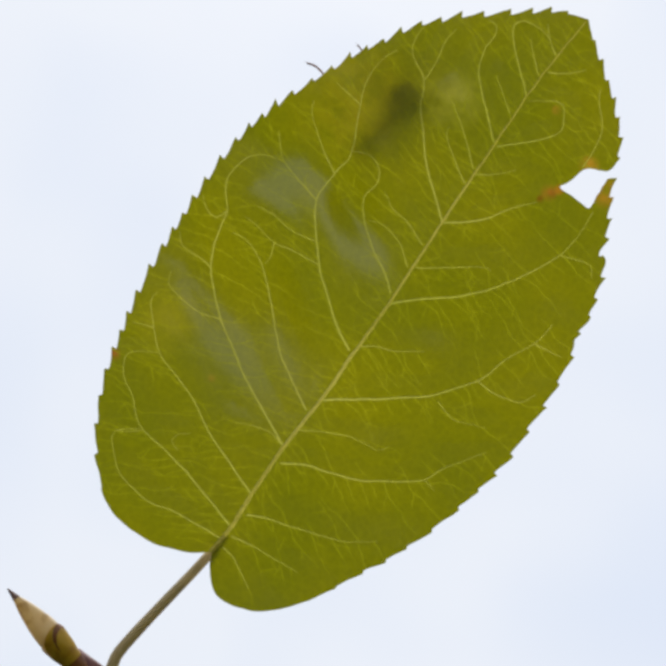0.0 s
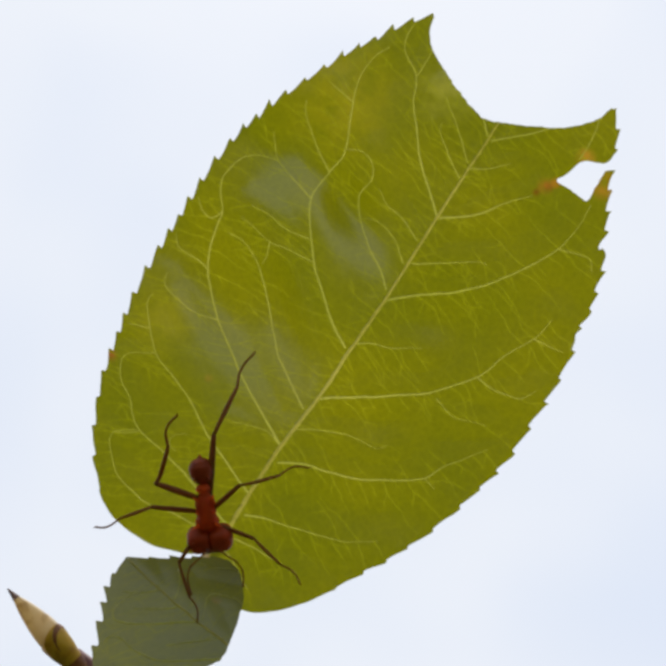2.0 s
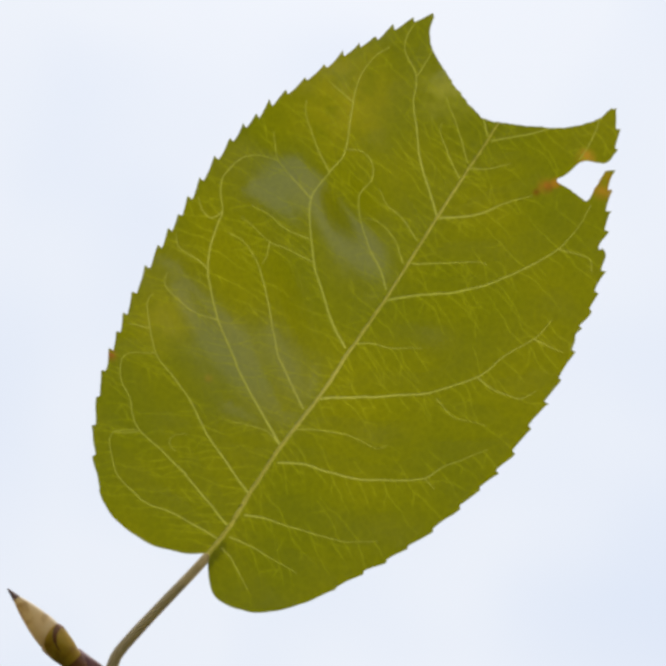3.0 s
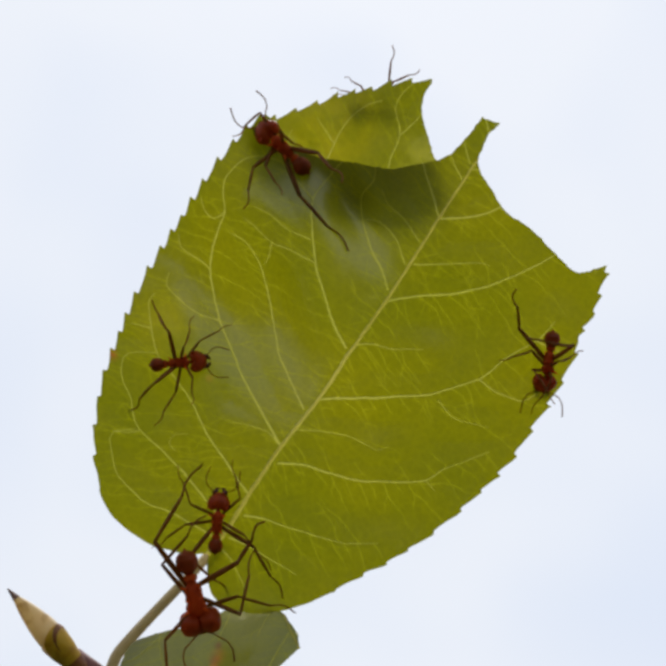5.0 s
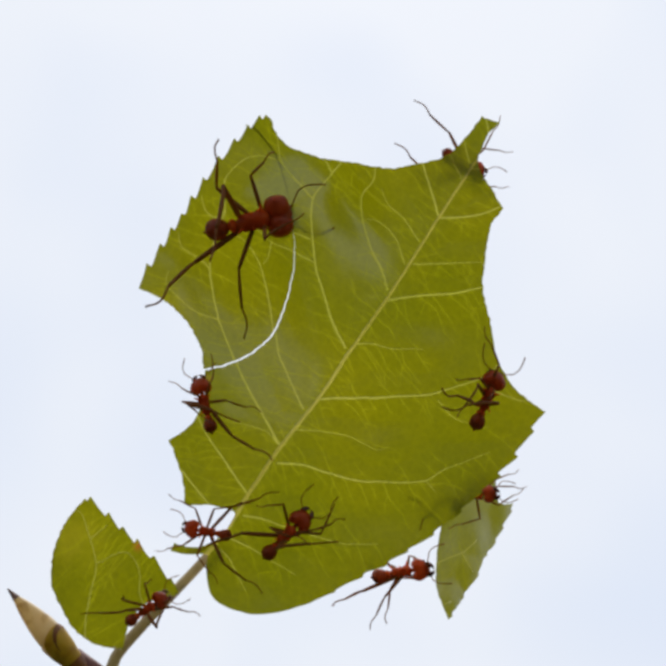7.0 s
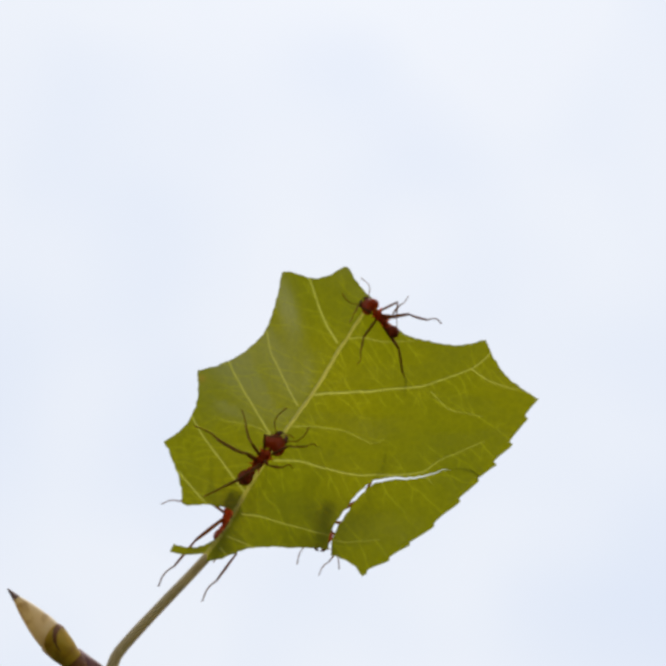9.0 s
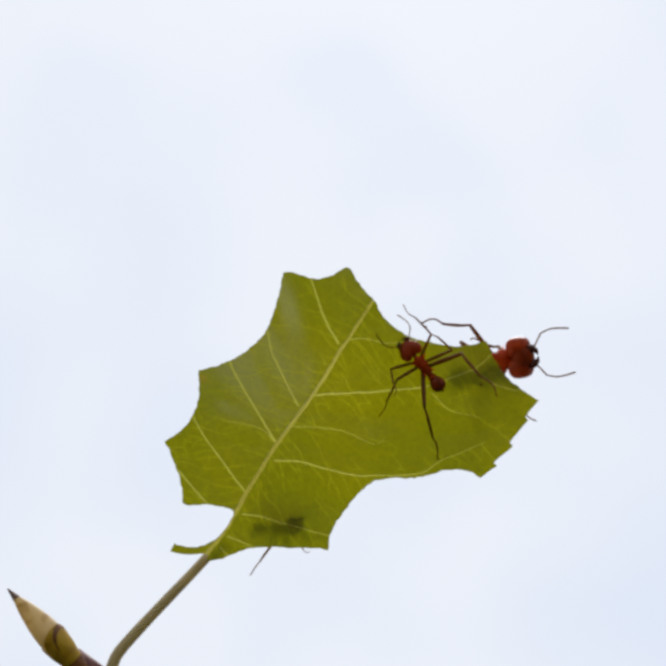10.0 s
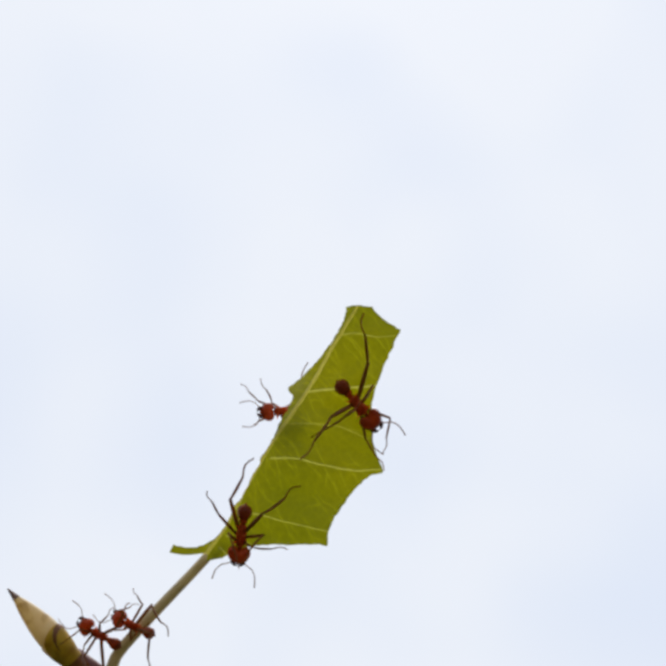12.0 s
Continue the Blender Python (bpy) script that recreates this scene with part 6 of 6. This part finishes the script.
feet(4, 5.5, (2, 17.05, 7.95, 20.05, 1.95), (1, 16.05, 11.1, 14.55, 7.7), (0, 17.3, 13.95, 18.3, 12.7), (2, 25.55, 12.3, 28.3, 8.45), (1, 24.7, 15.05, 24.55, 12.45), (0, 21.65, 14.7, 21.45, 16.7))
feet(4, 6, (2, 21.1, 4.7, 26.3, -2.3), (1, 18.1, 4.7, 20.6, 3.2), (1, 18.8, 12.2, 23.3, 11.7), (0, 16.8, 4.7, 17.1, 1.8), (2, 22.8, 10.4, 23.3, 11.7))
feet(4, 6.5, (2, 19.9, 6.8, 27.3, 7.2), (1, 17.8, 4.7, 19.4, 6.45), (0, 16.3, 2.2, 17.3, 2.45), (2, 23.3, -2.2, 26.3, -4.05), (1, 19.05, -3.55, 21.7, -7.7), (0, 17.3, -3.55, 18.3, -5.05))
feet(6, 6.5, (1, 12.1, -10.3, 13.8, -9.6), (0, 13.8, -11.8, 17.3, -12.6), (2, 6.5, -17.2, 7.8, -21.1), (1, 11.6, -18.3, 11.7, -22.3), (0, 15.8, -16.1, 20.3, -16.8))
feet(7, 6.5, (2, 13.8, 17.7, 14.6, 19.2), (2, 11.8, 15.2, 10.1, 15.2), (1, 13.8, 10.2, 13.9, 8), (1, 16.3, 14.2, 17.8, 14.2))
feet(7, 9.5, (2, -3.7, -8.9, -0.45, -11.05), (1, -9.95, -9.05, -7.1, -14.3), (0, -13.2, -7.55, -13.05, -10.05), (2, -10.8, 0.7, -4.7, -0.6), (1, -10.9, 0.6, -7.6, 2.1), (0, -14.7, -2.7, -13.2, -3.3))
feet(7, 10, (1, 6.8, -4.3, 6, -10.3), (2, 9.3, -8.8, 13.1, -15.1), (0, 6.5, -4.8, 7, -6), (1, 14.6, -0.3, 11.8, -0.1), (2, 15.3, -2.3, 18.8, -4.8))
feet(7, 11, (2, -10.4, -11.8, -8.5, -7.7), (1, -9, -14.5, -6.3, -13.5), (2, -16.9, -14.2, -17.9, -10.8), (1, -16.3, -16.6, -18.1, -16.2), (0, -12.7, -16.8, -11.7, -18.1))
feet(7, 10.5, (2, -10.4, -11.8, -8.4, -7.7), (1, -8.2, -13.8, -5, -11.6), (2, -17.2, -14.8, -18.9, -9.3), (1, -16.4, -18.8, -17.2, -19.6))
feet(7, 11.5, (2, -7.2, -10.3, -4.7, -7.8), (1, -4.7, -12.8, -5.2, -13.8), (2, -15.7, -10.8, -15.4, -4.8), (1, -13.2, -13.3, -18.4, -13.8), (0, -9.8, -14.3, -9.7, -16.1))
feet(7, 12, (2, 3.8, -3.3, 3.8, 0.7), (2, -0.9, -10.1, -3.8, -13.1), (1, 1.4, -10.8, 0.3, -13.8), (0, 3, -13.3, 5.3, -15.1), (1, 4.8, -5.8, 2.8, -6.8), (0, 7.8, -10.6, 6, -14.3))
feet(7, 7, (0, -6.7, -20.3, -7.7, -20.1), (2, -6.7, -26.8, -6.2, -28.8), (1, -2.2, -23.3, 2.3, -23.1), (1, -7.2, -21.8, -6.5, -22.6))
feet(11, 7, (0, 21.05, -14.4, 22.4, -15.8), (1, 19.9, -17.05, 22.2, -18.05))


def keys_at(keys, t):
    return min(keys, key=lambda row: abs(row[0] - t))[1]


def plant(legs, wanted, body, size, near):
    """Turns of thigh and shin that set the feet where they stand: rows of leg pair, knee x, y, foot x, y."""
    got = {}
    flat = STAGE.inverted() @ body
    for pair, kx, ky, fx, fy in wanted:
        rise = [flat.translation.z] * 2
        for again in range(2):
            knee, foot = [((flat.inverted() @ Vector((px * (MM - z / DIST), py * (MM - z / DIST), flat.translation.z))) / (size * MM)).to_2d() for px, py, z in ((kx, ky, rise[0]), (fx, fy, rise[1]))]
            side = 1 if knee.y + foot.y > 0 else -1
            k = (0 if side < 0 else 3) + pair
            if k in got:
                k = (3 if side < 0 else 0) + pair
            leg, shin, x, s, yaw, tip, l1, l2, rest = legs[k]
            hip = Vector((x, 0.32 * s))
            v, w = foot - hip, knee - hip
            ground = footing(near, fx, fy)[0] if abs(fx) < 40 and fy > -33 else flat.translation.z / MM
            under = (flat.inverted() @ Vector((fx * MM, fy * MM, ground * MM))).z / (size * MM) if abs(ground - flat.translation.z / MM) < 6 else -1.0
            up = math.acos(max(0.3, min(1.0, w.length / l1)))
            down = math.asin(max(-0.55, min(0.95, (l1 * math.sin(up) - 0.25 - 0.87 * leg.scale.x - under - 0.12) / l2)))
            short = math.acos(max(0.35, min(1.0, (foot - knee).length / l2)))
            if short > abs(down) + 0.1:  # held up clear of the leaf
                down = 0.5 * (short + down) if short < down + 0.5 else -short
            s1, s2 = l1 * math.cos(up), l2 * math.cos(down)
            lean = flat.to_3x3().col[2].normalized().z * size * MM
            rise = [flat.translation.z + lean * (l1 * math.sin(up) - 0.25), flat.translation.z + lean * (l1 * math.sin(up) - 0.25 - l2 * math.sin(down))]
        d = min(max(v.length, abs(s1 - s2) * 1.05 + 0.05), (s1 + s2) * 0.985)
        bend = 1 if v.x * w.y - v.y * w.x > 0 else -1
        a0 = math.atan2(v.y, v.x)
        c1 = math.acos(max(-1, min(1, (s1 * s1 + d * d - s2 * s2) / (2 * s1 * d))))
        c2 = math.acos(max(-1, min(1, (s1 * s1 + s2 * s2 - d * d) / (2 * s1 * s2))))
        yaw = -bend * (math.pi - c2)
        got[k] = (math.degrees(a0 + bend * c1), -math.degrees(up), math.degrees(yaw), math.degrees(up * math.cos(yaw) + down))
    return got


def motions():
    hinge = Matrix.Translation((HINGE[0] * MM, HINGE[1] * MM, 0))

    def leaf_at(t):
        swing = pose(PIVOT[0] * MM, PIVOT[1] * MM, 0, 0, 0, sway(t)[0]) @ pose(-PIVOT[0] * MM, -PIVOT[1] * MM, 0)
        return STAGE @ swing @ hinge @ Matrix.Rotation(radians(-sway(t)[1]), 4, (AXIS.x, AXIS.y, 0)) @ hinge.inverted()

    walk(leaf, [(row[0], leaf_at(row[0])) for row in SWAY])
    for name, rows in TRIPS.items():
        if name not in PIECES:
            continue
        cx, cy = MIDDLES[name]
        home = pose(-cx * MM, -cy * MM, 0)
        start = rows[0][0]
        keys = [(0, Matrix.Identity(4)), (start - 0.034, Matrix.Identity(4))]
        for t, x, y, z, turn, *tilt in rows:
            if not tilt:  # still on the leaf, its slit opening
                keys.append((t, pose((cx + x) * MM, (cy + y) * MM, z * MM, 0, 0, turn) @ home))
                continue
            rx, ry = tilt
            if abs(z) <= 3 and abs(x) < 40 and y > -33:
                z += footing(STAGE.inverted() @ leaf_at(t), x, y)[0]
            seen = STAGE @ pose(x * MM, y * MM, z * MM) @ pose(0, 0, 0, rx, ry, 0) @ pose(0, 0, 0, 0, 0, turn) @ home
            keys.append((t, leaf_at(t).inverted() @ seen))
        # carried down the stem and dropped at its foot
        n = list(TRIPS).index(name)
        foot = STAGE @ Vector((-27.2 * MM, *(v * MM for v in stem_line(STAGE.translation.z / MM))))
        down = keys[-1][0] + 0.5
        a, r = 2.4 * n, 0.03 + 0.011 * n
        lying = pose(foot.x + r * math.cos(a), foot.y + r * math.sin(a), 0.007, 0, 0, 47 * n) @ home
        for t in sorted({min(down, SECONDS)} | {row[0] for row in SWAY if row[0] > down}):
            if t > keys[-1][0] + 0.04:
                keys.append((t, leaf_at(t).inverted() @ lying))
        walk(PIECES[name], eased(keys))
    for i, (kind, size, rows) in enumerate(ANTS):
        ant, legs = build_ant(kind, size, 11 + i)
        keys = []
        for t, x, y, lift, heading, back, *face in rows:
            near = STAGE.inverted() @ leaf_at(t)
            on_leaf = abs(x) < 40 and y > -33 and abs(lift) < 4
            z0, slope = (footing(near, x, y) if on_leaf else (0.0, Matrix.Identity(4)))
            z = z0 + lift + size * 1.15 * (-1 if back else 1)
            if y < STEM_TOP:
                y = STEM_TOP - 4.0 - 9.0 * i
                x, z0, slope = on_stem(y)
                z, back, heading = z0 + size * 0.95, 0, (90 if heading > 0 else -90)
            keys.append((t, stand(x, y, z, heading, 180.0 * back, slope) @ pose(0, 0, 0, 0, 0, sum(face))))
        if keys[0][0] > 0:
            keys.insert(0, (0, keys[0][1]))
        if keys[-1][0] < SECONDS:
            keys.append((SECONDS, keys[-1][1]))
        walk(ant, eased(keys))
        steps = {k: [] for k in range(6)}
        for j, (t, _, _, _, _, _, *face) in enumerate(rows):
            planted = plant(legs, POSES.get((i, t), ()), keys_at(keys, t), size, STAGE.inverted() @ leaf_at(t))
            for k, (leg, shin, x, s, yaw, tip, l1, l2, rest) in enumerate(legs):
                rng = random.Random(1000 * i + 31 * k + j)
                if k in planted:
                    a1, a2, a3, a4 = planted[k]
                    steps[k].append((t, pose(x, 0.32 * s, -0.25, 0, a2, a1), pose(shin.location.x, 0, 0.75, 0, a4, a3)))
                elif face:  # high on its toes on the leaf's edge
                    steps[k].append((t, pose(x, 0.32 * s, -0.25, 0, -58 - 5 * (k % 3), s * (yaw + 8)), pose(shin.location.x, 0, 0.75, 0, 112, 12 * s)))
                else:
                    swing = rng.uniform(-13, 13) + (9 if (j + k) % 2 else -9)
                    steps[k].append((t, pose(x, 0.32 * s, -0.25, 0, tip + rng.uniform(-5, 5), s * (yaw + swing)), rest))
        for k, (leg, shin, *_) in enumerate(legs):
            got = steps[k]
            if got[0][0] > 0:
                got.insert(0, (0, *got[0][1:]))
            if got[-1][0] < SECONDS:
                got.append((SECONDS, *got[-1][1:]))
            walk(leg, eased([(t, a) for t, a, b in got]))
            if any((i, row[0]) in POSES or len(row) > 6 for row in rows):
                walk(shin, eased([(t, b) for t, a, b in got]))


motions()
